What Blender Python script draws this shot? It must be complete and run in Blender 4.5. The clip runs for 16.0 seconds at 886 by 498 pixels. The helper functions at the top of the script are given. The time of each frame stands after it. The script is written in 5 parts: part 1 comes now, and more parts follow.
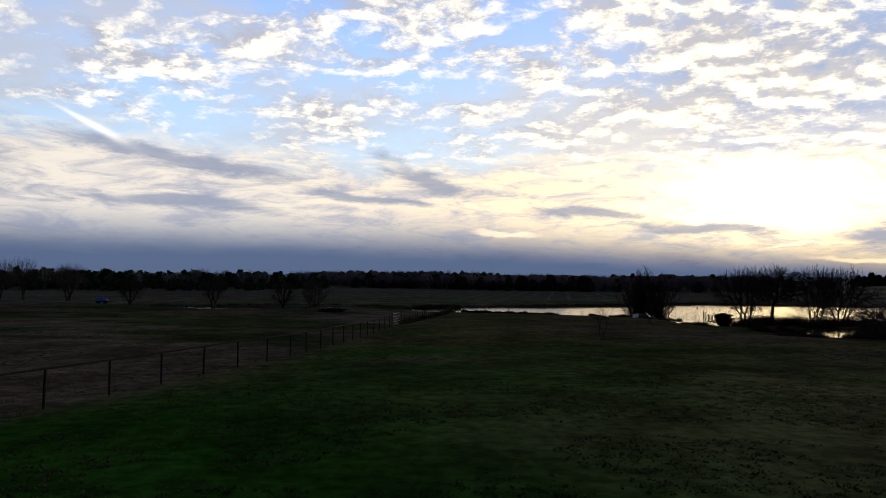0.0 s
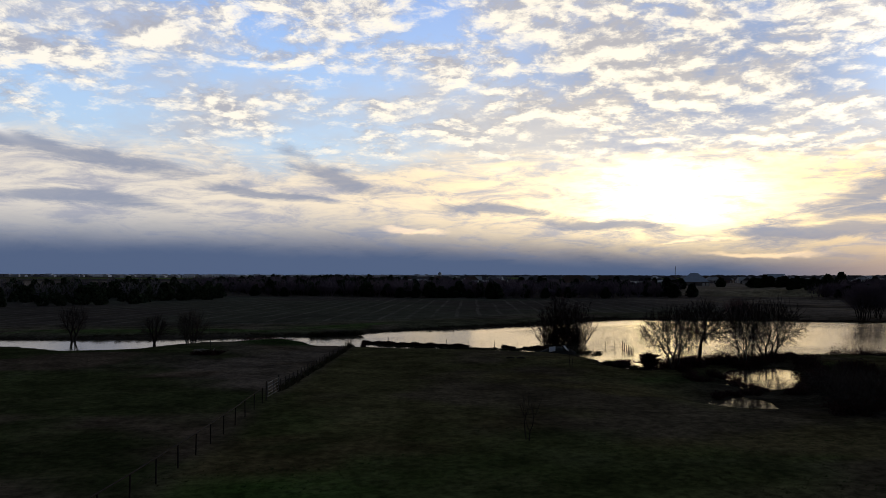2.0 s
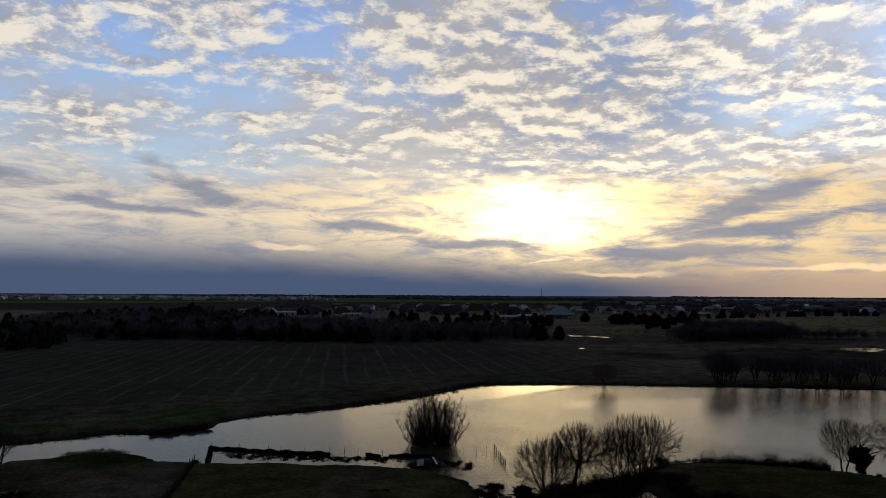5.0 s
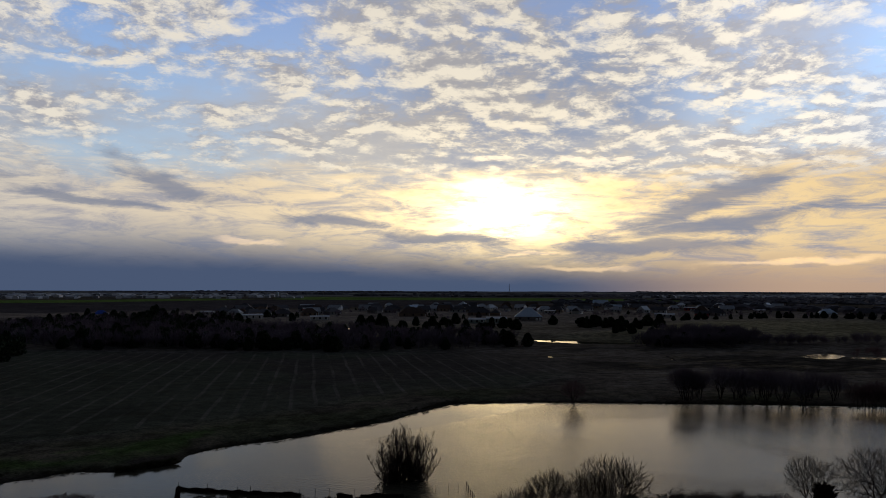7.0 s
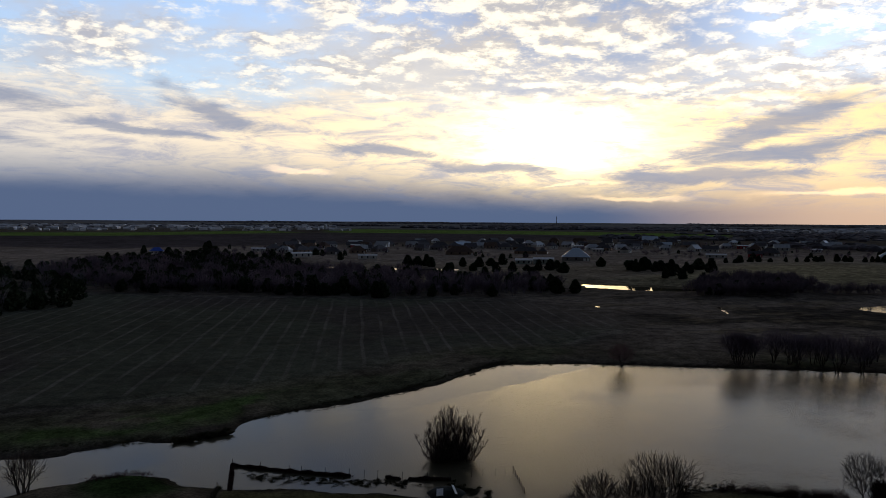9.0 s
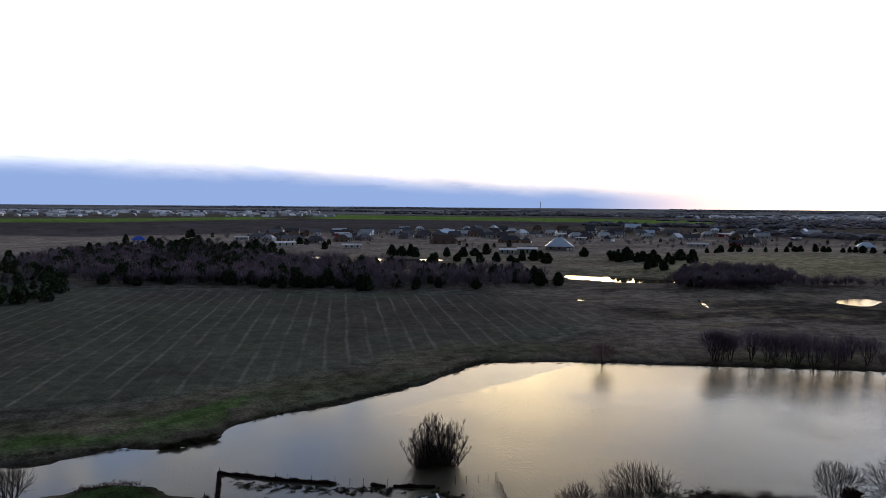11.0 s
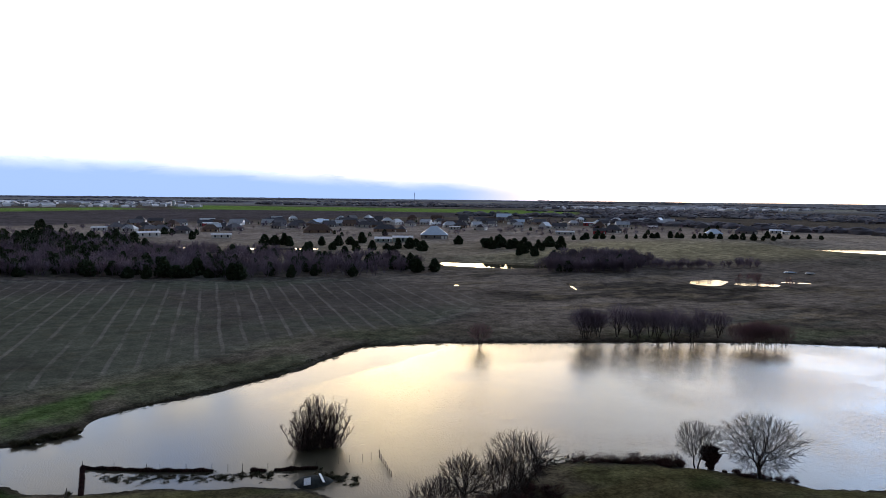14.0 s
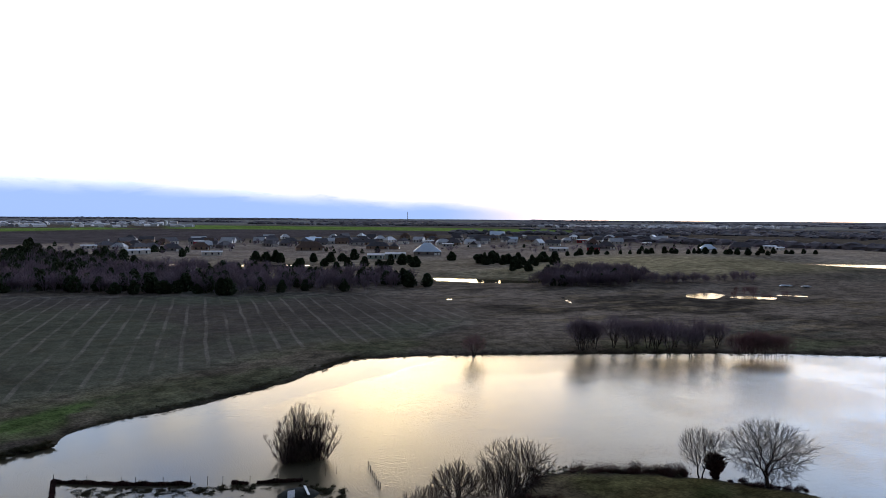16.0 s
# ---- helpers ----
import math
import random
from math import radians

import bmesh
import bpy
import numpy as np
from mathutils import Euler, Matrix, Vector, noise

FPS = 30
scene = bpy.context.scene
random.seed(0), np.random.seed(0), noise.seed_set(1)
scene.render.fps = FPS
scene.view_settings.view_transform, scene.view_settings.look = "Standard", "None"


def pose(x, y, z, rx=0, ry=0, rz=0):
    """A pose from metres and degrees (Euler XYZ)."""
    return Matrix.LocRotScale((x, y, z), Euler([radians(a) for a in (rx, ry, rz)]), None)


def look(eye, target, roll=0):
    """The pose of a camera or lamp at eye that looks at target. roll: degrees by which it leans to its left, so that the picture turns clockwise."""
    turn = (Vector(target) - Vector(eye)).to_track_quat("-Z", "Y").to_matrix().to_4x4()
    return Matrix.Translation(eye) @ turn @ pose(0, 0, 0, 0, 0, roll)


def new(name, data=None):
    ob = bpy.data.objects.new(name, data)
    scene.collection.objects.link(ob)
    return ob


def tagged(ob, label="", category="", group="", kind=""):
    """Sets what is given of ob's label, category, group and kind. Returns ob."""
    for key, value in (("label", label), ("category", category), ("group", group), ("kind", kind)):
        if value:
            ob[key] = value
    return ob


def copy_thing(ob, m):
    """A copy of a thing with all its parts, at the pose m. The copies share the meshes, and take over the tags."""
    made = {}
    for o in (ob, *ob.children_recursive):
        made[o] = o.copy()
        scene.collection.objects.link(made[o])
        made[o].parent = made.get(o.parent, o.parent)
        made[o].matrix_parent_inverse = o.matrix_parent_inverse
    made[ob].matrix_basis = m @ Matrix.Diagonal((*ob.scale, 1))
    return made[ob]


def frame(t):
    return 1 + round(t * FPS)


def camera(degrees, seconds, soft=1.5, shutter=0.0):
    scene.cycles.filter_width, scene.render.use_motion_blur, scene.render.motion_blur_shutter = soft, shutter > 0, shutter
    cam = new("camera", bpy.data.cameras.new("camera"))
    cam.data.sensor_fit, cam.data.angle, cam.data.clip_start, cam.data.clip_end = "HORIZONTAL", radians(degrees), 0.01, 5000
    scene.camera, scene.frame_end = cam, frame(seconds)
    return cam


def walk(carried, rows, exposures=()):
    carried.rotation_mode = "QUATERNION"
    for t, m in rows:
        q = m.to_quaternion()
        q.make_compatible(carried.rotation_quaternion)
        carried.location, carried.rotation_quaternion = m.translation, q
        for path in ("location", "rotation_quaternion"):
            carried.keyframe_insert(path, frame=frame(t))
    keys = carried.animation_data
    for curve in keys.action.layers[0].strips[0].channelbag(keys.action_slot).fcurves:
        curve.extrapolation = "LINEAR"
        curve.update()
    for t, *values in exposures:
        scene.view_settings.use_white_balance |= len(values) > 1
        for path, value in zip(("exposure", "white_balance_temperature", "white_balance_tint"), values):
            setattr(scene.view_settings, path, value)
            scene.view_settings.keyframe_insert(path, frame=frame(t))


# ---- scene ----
cam = camera(62.73, 16.0, soft=0.65)

# seconds, place, yaw to the left, pitch up, roll
PATH = [
    (0.0, -0.11, 0.01, 7.10, -0.15, 2.45, 0.60),
    (0.5, 0.41, 5.27, 7.27, -0.95, 2.60, 0.56),
    (1.0, 0.80, 9.64, 8.48, -2.56, 2.49, 0.37),
    (1.5, 1.29, 13.03, 10.48, -4.71, 2.31, 0.31),
    (2.0, 1.86, 14.97, 13.11, -7.37, 2.24, 0.09),
    (2.5, 1.86, 16.08, 15.70, -10.46, 2.23, 0.08),
    (3.0, 1.99, 17.79, 18.09, -12.42, 2.56, 0.41),
    (3.5, 2.88, 19.85, 20.48, -12.65, 2.81, 0.57),
    (4.0, 3.99, 22.37, 22.70, -13.06, 3.24, 0.68),
    (4.5, 4.77, 24.06, 24.88, -14.61, 3.51, 0.46),
    (5.0, 4.92, 24.33, 27.38, -17.38, 3.64, 0.29),
    (7.5, 4.13, 25.16, 36.76, -19.97, 2.90, 0.20),
    (8.0, 4.08, 25.93, 39.15, -18.54, 1.38, 0.48),
    (8.5, 4.45, 26.81, 42.11, -17.27, -0.98, 0.48),
    (9.0, 4.83, 27.41, 44.45, -16.28, -2.34, 0.38),
    (11.5, 3.92, 25.83, 49.50, -18.74, -3.77, 0.43),
    (12.0, 3.38, 26.54, 48.87, -21.28, -3.90, 0.67),
    (12.5, 3.08, 26.93, 48.46, -23.42, -4.05, 0.81),
    (13.0, 3.18, 26.92, 48.05, -25.14, -4.13, 0.78),
    (13.5, 3.29, 26.80, 47.55, -26.46, -4.20, 0.70),
    (14.0, 3.34, 27.00, 46.64, -27.46, -4.13, 0.65),
    (14.5, 3.41, 27.29, 45.81, -28.09, -4.05, 0.58),
    (15.0, 4.23, 28.22, 44.78, -28.13, -3.69, 0.40),
    (15.5, 5.34, 29.53, 43.68, -27.98, -3.08, 0.28),
    (16.0, 6.03, 31.21, 42.96, -27.96, -2.54, 0.43),
]


def eye_pose(x, y, z, yaw, pitch, roll):
    a, b = radians(yaw), radians(pitch)
    ahead = Vector((-math.sin(a) * math.cos(b), math.cos(a) * math.cos(b), math.sin(b)))
    return look((x, y, z), Vector((x, y, z)) + ahead, roll)


EXPOSURES = [(0.0, 0.55), (1.5, 0.45), (3.5, 0.0), (5.0, 0.0), (7.5, -0.1), (8.5, 0.1), (9.2, 0.6), (11.3, 2.35), (12.5, 3.0), (14.0, 2.65), (16.0, 2.55)]
walk(cam, [(row[0], eye_pose(*row[1:])) for row in PATH], EXPOSURES)

# ---- sky and sun ----
DIM_BEHIND, DIM_ABOVE = 0.10, 0.10
SUN_AZ, SUN_EL = 24.5, 6.3      # degrees clockwise from +y, above the horizon


class Nodes:
    """Short-hand for wiring shader nodes."""

    def __init__(self, tree):
        self.tree = tree
        tree.nodes.clear()

    def add(self, kind):
        return self.tree.nodes.new(kind)

    def turn(self, vector, degrees):
        node = self.add("ShaderNodeVectorRotate")
        node.rotation_type = "Z_AXIS"
        self.put(node.inputs["Vector"], vector)
        node.inputs["Angle"].default_value = radians(degrees)
        return node.outputs[0]

    def put(self, socket, value):
        if isinstance(value, bpy.types.NodeSocket):
            self.tree.links.new(value, socket)
        elif isinstance(value, tuple) and len(value) == 3 and socket.type == "RGBA":
            socket.default_value = (*value, 1)
        else:
            socket.default_value = value

    def math(self, op, a, b=0.0, c=0.0, clamp=False):
        node = self.add("ShaderNodeMath")
        node.operation, node.use_clamp = op, clamp
        for socket, value in zip(node.inputs, (a, b, c)):
            self.put(socket, value)
        return node.outputs[0]

    def vmath(self, op, a, b=(0, 0, 0), out=0):
        node = self.add("ShaderNodeVectorMath")
        node.operation = op
        self.put(node.inputs[0], a)
        self.put(node.inputs[1], b)
        return node.outputs[out]

    def xyz(self, x, y, z=0.0):
        node = self.add("ShaderNodeCombineXYZ")
        for socket, value in zip(node.inputs, (x, y, z)):
            self.put(socket, value)
        return node.outputs[0]

    def noise(self, vector, scale, detail=4.0, rough=0.55, distort=0.0, color=False):
        node = self.add("ShaderNodeTexNoise")
        self.put(node.inputs["Vector"], vector)
        for key, value in (("Scale", scale), ("Detail", detail), ("Roughness", rough), ("Distortion", distort)):
            node.inputs[key].default_value = value
        return node.outputs["Color" if color else "Fac"]

    def step(self, value, low, high, to_low=0.0, to_high=1.0):
        node = self.add("ShaderNodeMapRange")
        node.interpolation_type = "SMOOTHSTEP"
        for socket, v in zip(node.inputs, (value, low, high, to_low, to_high)):
            self.put(socket, v)
        return node.outputs[0]

    def mix(self, fac, a, b, blend="MIX"):
        node = self.add("ShaderNodeMix")
        node.data_type, node.blend_type = "RGBA", blend
        for socket, value in ((node.inputs[0], fac), (node.inputs[6], a), (node.inputs[7], b)):
            self.put(socket, value)
        return node.outputs[2]

    def ramp(self, value, stops):
        node = self.add("ShaderNodeValToRGB")
        self.put(node.inputs[0], value)
        elements = node.color_ramp.elements
        while len(elements) < len(stops):
            elements.new(0.5)
        for element, (place, color) in zip(elements, stops):
            element.position, element.color = place, (*color, 1)
        return node.outputs[0]

    def times(self, color, factor):
        return self.vmath("MULTIPLY", color, self.xyz(factor, factor, factor) if isinstance(factor, bpy.types.NodeSocket) else (factor,) * 3)


def build_sky():
    world = bpy.data.worlds.new("evening_sky")
    scene.world = world
    world.use_nodes = True
    n = Nodes(world.node_tree)
    way = n.add("ShaderNodeTexCoord").outputs["Generated"]
    part_xyz = n.add("ShaderNodeSeparateXYZ")
    n.put(part_xyz.inputs[0], way)
    x, y, z = part_xyz.outputs
    degrees = 57.2958
    az = n.math("SUBTRACT", n.math("MULTIPLY", n.math("ARCTAN2", x, y), degrees), SUN_AZ)
    el = n.math("MULTIPLY", n.math("ARCSINE", z), degrees)
    up = n.math("MAXIMUM", n.math("ADD", z, 0.21), 0.07)
    plane = n.xyz(n.math("DIVIDE", x, up), n.math("DIVIDE", y, up))
    angles = n.xyz(az, el)
    true_az = n.math("ADD", az, SUN_AZ)
    bend = n.vmath("SUBTRACT", n.noise(n.vmath("MULTIPLY", angles, (0.10, 0.30, 0.0)), 1.0, 5, 0.6, color=True), (0.5, 0.5, 0.5))
    cut = n.add("ShaderNodeSeparateXYZ")
    n.put(cut.inputs[0], bend)
    bend_u, bend_v = n.math("MULTIPLY", cut.outputs[0], 7.0), n.math("MULTIPLY", cut.outputs[1], 2.6)
    streaks = n.noise(n.vmath("MULTIPLY", angles, (0.20, 0.95, 0.0)), 1.0, 9, 0.68, 0.5)

    def bell(u, v):
        return n.math("EXPONENT", n.math("MULTIPLY", n.math("ADD", n.math("MULTIPLY", u, u), n.math("MULTIPLY", v, v)), -1.0))

    def mass(at, height, long, deep, slope):
        """A long cloud at an azimuth and elevation, in degrees, with a frayed outline."""
        u = n.math("ADD", n.math("SUBTRACT", true_az, at), bend_u)
        v = n.math("ADD", n.math("SUBTRACT", el, height), bend_v)
        c, s = math.cos(radians(slope)), math.sin(radians(slope))
        along = n.math("ADD", n.math("MULTIPLY", u, c / long), n.math("MULTIPLY", v, s / long))
        across = n.math("ADD", n.math("MULTIPLY", u, -s / deep), n.math("MULTIPLY", v, c / deep))
        return bell(along, across)

    def most(values):
        out = values[0]
        for value in values[1:]:
            out = n.math("MAXIMUM", out, value)
        return out

    # nearness to the sun, flattened a little and frayed
    du = n.math("ADD", n.math("MULTIPLY", az, 0.62), n.math("MULTIPLY", bend_u, 0.75))
    dv = n.math("ADD", n.math("SUBTRACT", el, SUN_EL), n.math("MULTIPLY", bend_v, 1.0))
    core = bell(n.math("DIVIDE", du, 2.3), n.math("DIVIDE", dv, 1.7))
    halo = bell(n.math("DIVIDE", du, 6.2), n.math("DIVIDE", dv, 4.2))
    off = n.vmath("LENGTH", n.xyz(n.math("MULTIPLY", az, 0.7), n.math("SUBTRACT", el, SUN_EL)), out=1)
    wide = n.math("EXPONENT", n.math("DIVIDE", off, -12.0))
    # clear sky
    sky = n.add("ShaderNodeTexSky")
    sky.sky_type, sky.sun_disc, sky.sun_elevation, sky.sun_rotation = "NISHITA", False, radians(SUN_EL), radians(SUN_AZ)
    blue = n.ramp(n.step(el, 4, 34), [(0.0, (0.42, 0.55, 0.68)), (0.35, (0.30, 0.47, 0.78)), (0.8, (0.18, 0.33, 0.74)), (1.0, (0.12, 0.22, 0.50))])
    clear = n.vmath("ADD", n.times(blue, 0.9), n.times(sky.outputs[0], 0.02))
    slate = n.math("MULTIPLY", n.step(true_az, 6, 22), n.step(true_az, 44, 33))
    clear = n.mix(n.math("MULTIPLY", slate, n.step(el, 24, 16, 0.2, 0.75)), clear, (0.21, 0.265, 0.40))
    # a thin grey sheet over part of it
    sheet = n.noise(n.vmath("ADD", plane, (7.3, 1.9, 0.0)), 1.5, 5, 0.6)
    clear = n.mix(n.step(sheet, 0.42, 0.66, 0.0, 0.75), clear, n.vmath("ADD", (0.40, 0.40, 0.44), n.times((0.35, 0.28, 0.14), wide)))
    # altocumulus: puffs, brighter on the side towards the sun
    field = n.vmath("ADD", n.turn(plane, 18), n.vmath("MULTIPLY", bend, (0.10, 0.10, 0.0)))
    ahead = (0.82 * math.sin(radians(SUN_AZ - 18)) * 0.05, 1.1 * math.cos(radians(SUN_AZ - 18)) * 0.05, 0.0)

    def puffs(at):
        return n.math("ADD", n.math("MULTIPLY", n.noise(at, 4.1, 3, 0.5), 0.5), n.math("MULTIPLY", n.noise(at, 12.5, 9, 0.66), 0.5))

    body = puffs(field)
    beyond = puffs(n.vmath("ADD", field, ahead))
    fill = n.noise(n.vmath("ADD", plane, (3.7, 9.1, 0.0)), 1.15, 3, 0.5)
    cover = n.math("ADD", body, n.math("MULTIPLY", n.math("SUBTRACT", fill, 0.5), 0.34))
    cover = n.math("ADD", cover, n.math("SUBTRACT", n.math("MULTIPLY", n.step(true_az, -20, 25), 0.055), 0.018))
    # a clear lane about the vapour trail
    cover = n.math("SUBTRACT", cover, n.math("MULTIPLY", bell(n.math("DIVIDE", n.math("ADD", true_az, 25.0), 10.0), n.math("DIVIDE", n.math("SUBTRACT", el, 10.5), 2.6)), 0.12))
    mask = n.step(cover, 0.435, 0.60)
    facing = n.step(n.math("SUBTRACT", body, beyond), -0.06, 0.075)
    lit = n.vmath("ADD", (0.84, 0.78, 0.68), n.times((0.40, 0.30, 0.13), wide))
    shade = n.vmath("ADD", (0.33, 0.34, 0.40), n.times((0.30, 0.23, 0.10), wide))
    cloud = n.mix(facing, shade, lit)
    # the clouds thin out far to the right of the sun
    open_sky = n.step(true_az, 46, 60)
    clear = n.mix(n.math("MULTIPLY", open_sky, 0.8), clear, (0.58, 0.80, 1.18))
    high = n.mix(n.math("MULTIPLY", mask, n.math("SUBTRACT", 0.94, n.math("MULTIPLY", open_sky, 0.7))), clear, cloud)
    high = n.times(high, n.math("MULTIPLY", n.step(true_az, 26, 52, 0.95, 1.28), n.step(true_az, 8, -12, 1.0, 1.04)))
    # stratus low down, streaked along the horizon
    veil_color = n.mix(n.step(true_az, -20, 34), (0.62, 0.57, 0.51), (0.82, 0.60, 0.33))
    veil_color = n.vmath("ADD", veil_color, n.times((0.50, 0.39, 0.19), wide))
    veil_dark = n.vmath("ADD", (0.34, 0.345, 0.40), n.times((0.28, 0.20, 0.10), wide))
    veil = n.mix(n.step(streaks, 0.40, 0.66), veil_color, veil_dark)
    edge = n.math("ADD", n.math("ADD", el, bend_v), n.math("SUBTRACT", n.math("MULTIPLY", n.math("SUBTRACT", streaks, 0.5), 5.0), n.step(true_az, -4, -30, 0.0, 1.6)))
    low = n.mix(n.step(edge, 7.2, 10.4, 0.0, 1.0), veil, high)
    # the sun behind thin cloud
    thin = n.step(streaks, 0.66, 0.40, 0.30, 1.0)
    thin = n.math("MULTIPLY", thin, n.step(body, 0.36, 0.56, 0.35, 1.25))
    low = n.vmath("ADD", low, n.times((5.2, 3.9, 1.75), n.math("MULTIPLY", core, thin)))
    low = n.vmath("ADD", low, n.times((0.66, 0.52, 0.26), n.math("MULTIPLY", halo, thin)))
    # long dark clouds
    dark = most([mass(39.5, 6.6, 8.0, 1.0, 20), mass(40.0, 4.8, 10.0, 0.8, 7), mass(-20.0, 8.9, 11.0, 0.75, -9), mass(-6.0, 6.4, 7.0, 0.5, -7), mass(-1.0, 8.0, 4.5, 0.8, -18),
                 mass(11.0, 5.2, 5.5, 0.6, -4), mass(20.0, 3.9, 6.5, 0.6, -3), mass(36.0, 3.2, 9.0, 0.7, 2), mass(-20.0, 5.6, 8.0, 0.6, -4)])
    dark = n.step(n.math("ADD", dark, n.math("MULTIPLY", n.math("SUBTRACT", streaks, 0.5), 1.3)), 0.16, 0.86)
    low = n.mix(n.math("MULTIPLY", dark, 0.84), low, n.vmath("ADD", (0.215, 0.245, 0.33), n.times((0.10, 0.07, 0.03), wide)))
    # blue-grey bank on the horizon, warmer beyond the sun
    bank_top = n.math("ADD", n.math("MULTIPLY", n.step(true_az, -10, 40), -1.6), 3.8)
    bank_edge = n.math("ADD", n.math("ADD", el, n.math("MULTIPLY", bend_v, 0.45)), n.math("MULTIPLY", n.math("SUBTRACT", streaks, 0.5), 1.6))
    bank = n.mix(n.step(true_az, 27, 48), (0.069, 0.099, 0.176), (0.52, 0.36, 0.26))
    bank = n.mix(n.step(el, 1.6, 5.0), bank, n.vmath("ADD", bank, (0.06, 0.075, 0.09)))
    low = n.mix(n.step(n.math("SUBTRACT", bank_edge, bank_top), -2.2, 2.2), bank, low)
    # bright slits under the bank of cloud, and a vapour trail
    slits = most([mass(31.0, 1.9, 4.5, 0.24, 0), mass(5.0, 3.6, 3.0, 0.24, 0), mass(27.0, 2.75, 3.5, 0.12, 2), mass(46.0, 2.2, 7.0, 0.25, 4)])
    low = n.vmath("ADD", low, n.times((0.44, 0.29, 0.12), n.step(slits, 0.15, 0.95)))
    tu, tv = n.math("ADD", true_az, 27.0), n.math("SUBTRACT", el, 11.25)
    trail_across = n.math("ADD", n.math("MULTIPLY", tu, 0.42), n.math("MULTIPLY", tv, 0.9))
    trail_along = n.math("SUBTRACT", n.math("MULTIPLY", tu, 0.9), n.math("MULTIPLY", tv, 0.42))
    trail_width = n.math("ADD", n.math("MULTIPLY", n.step(trail_along, -2.5, 6), 0.26), 0.10)
    trail = bell(n.math("DIVIDE", n.math("SUBTRACT", trail_along, 1.2), 2.1), n.math("DIVIDE", trail_across, trail_width))
    low = n.mix(n.math("MULTIPLY", trail, 0.9), low, (0.92, 0.88, 0.82))
    # the sky overhead and away from the sun is dimmer
    dim = n.math("MULTIPLY", n.step(n.math("ABSOLUTE", az), 50, 105, 1.0, DIM_BEHIND), n.step(el, 20, 35, 1.0, DIM_ABOVE))
    overhead = n.mix(n.step(el, 26, 50), (1.0, 1.0, 1.0), (0.87, 0.98, 1.20))
    lit_sky = n.times(n.vmath("MULTIPLY", low, overhead), dim)
    lit_sky = n.mix(n.step(el, -2.5, -0.6), (0.02, 0.022, 0.025), lit_sky)
    back = n.add("ShaderNodeBackground")
    n.put(back.inputs[0], lit_sky)
    back.inputs[1].default_value = 1.0
    n.tree.links.new(back.outputs[0], n.add("ShaderNodeOutputWorld").inputs[0])


build_sky()
sun = new("sun", bpy.data.lights.new("sun", "SUN"))
sun.data.energy, sun.data.angle, sun.data.color = 0.09, radians(30), (1.0, 0.70, 0.34)
sun.matrix_world = look((0, 0, 0), (-math.sin(radians(SUN_AZ)) * 10, -math.cos(radians(SUN_AZ)) * 10, -10 * math.tan(radians(SUN_EL))))

# ---- materials ----
def material(name, color, other=None, scale=1.0, rough=0.85, metal=0.0, bump=0.0, fine=8.0, spread=0.35):
    """A surface with stains at one scale, grain at a finer one, and a change of tone from piece to piece."""
    m = bpy.data.materials.new(name)
    m.use_nodes = True
    n = Nodes(m.node_tree)
    place = n.add("ShaderNodeTexCoord").outputs["Object"]
    other = other or tuple(c * 0.6 for c in color)
    stain = n.noise(place, scale, 5)
    grain = n.noise(place, scale * fine, 3)
    base = n.mix(n.step(stain, 0.35, 0.65), color, other)
    random_tone = n.add("ShaderNodeObjectInfo").outputs["Random"]
    tone = n.math("MULTIPLY", n.math("ADD", n.math("MULTIPLY", grain, spread * 2), 1 - spread), n.math("ADD", n.math("MULTIPLY", random_tone, 0.24), 0.88))
    shader = n.add("ShaderNodeBsdfPrincipled")
    n.put(shader.inputs["Base Color"], n.times(base, tone))
    shader.inputs["Roughness"].default_value, shader.inputs["Metallic"].default_value = rough, metal
    shader.inputs["Specular IOR Level"].default_value = 0.08 if rough > 0.8 else 0.4
    if bump:
        b = n.add("ShaderNodeBump")
        b.inputs["Strength"].default_value, b.inputs["Distance"].default_value = 0.6, bump
        n.put(b.inputs["Height"], grain)
        n.put(shader.inputs["Normal"], b.outputs[0])
    n.tree.links.new(shader.outputs[0], n.add("ShaderNodeOutputMaterial").inputs[0])
    return m


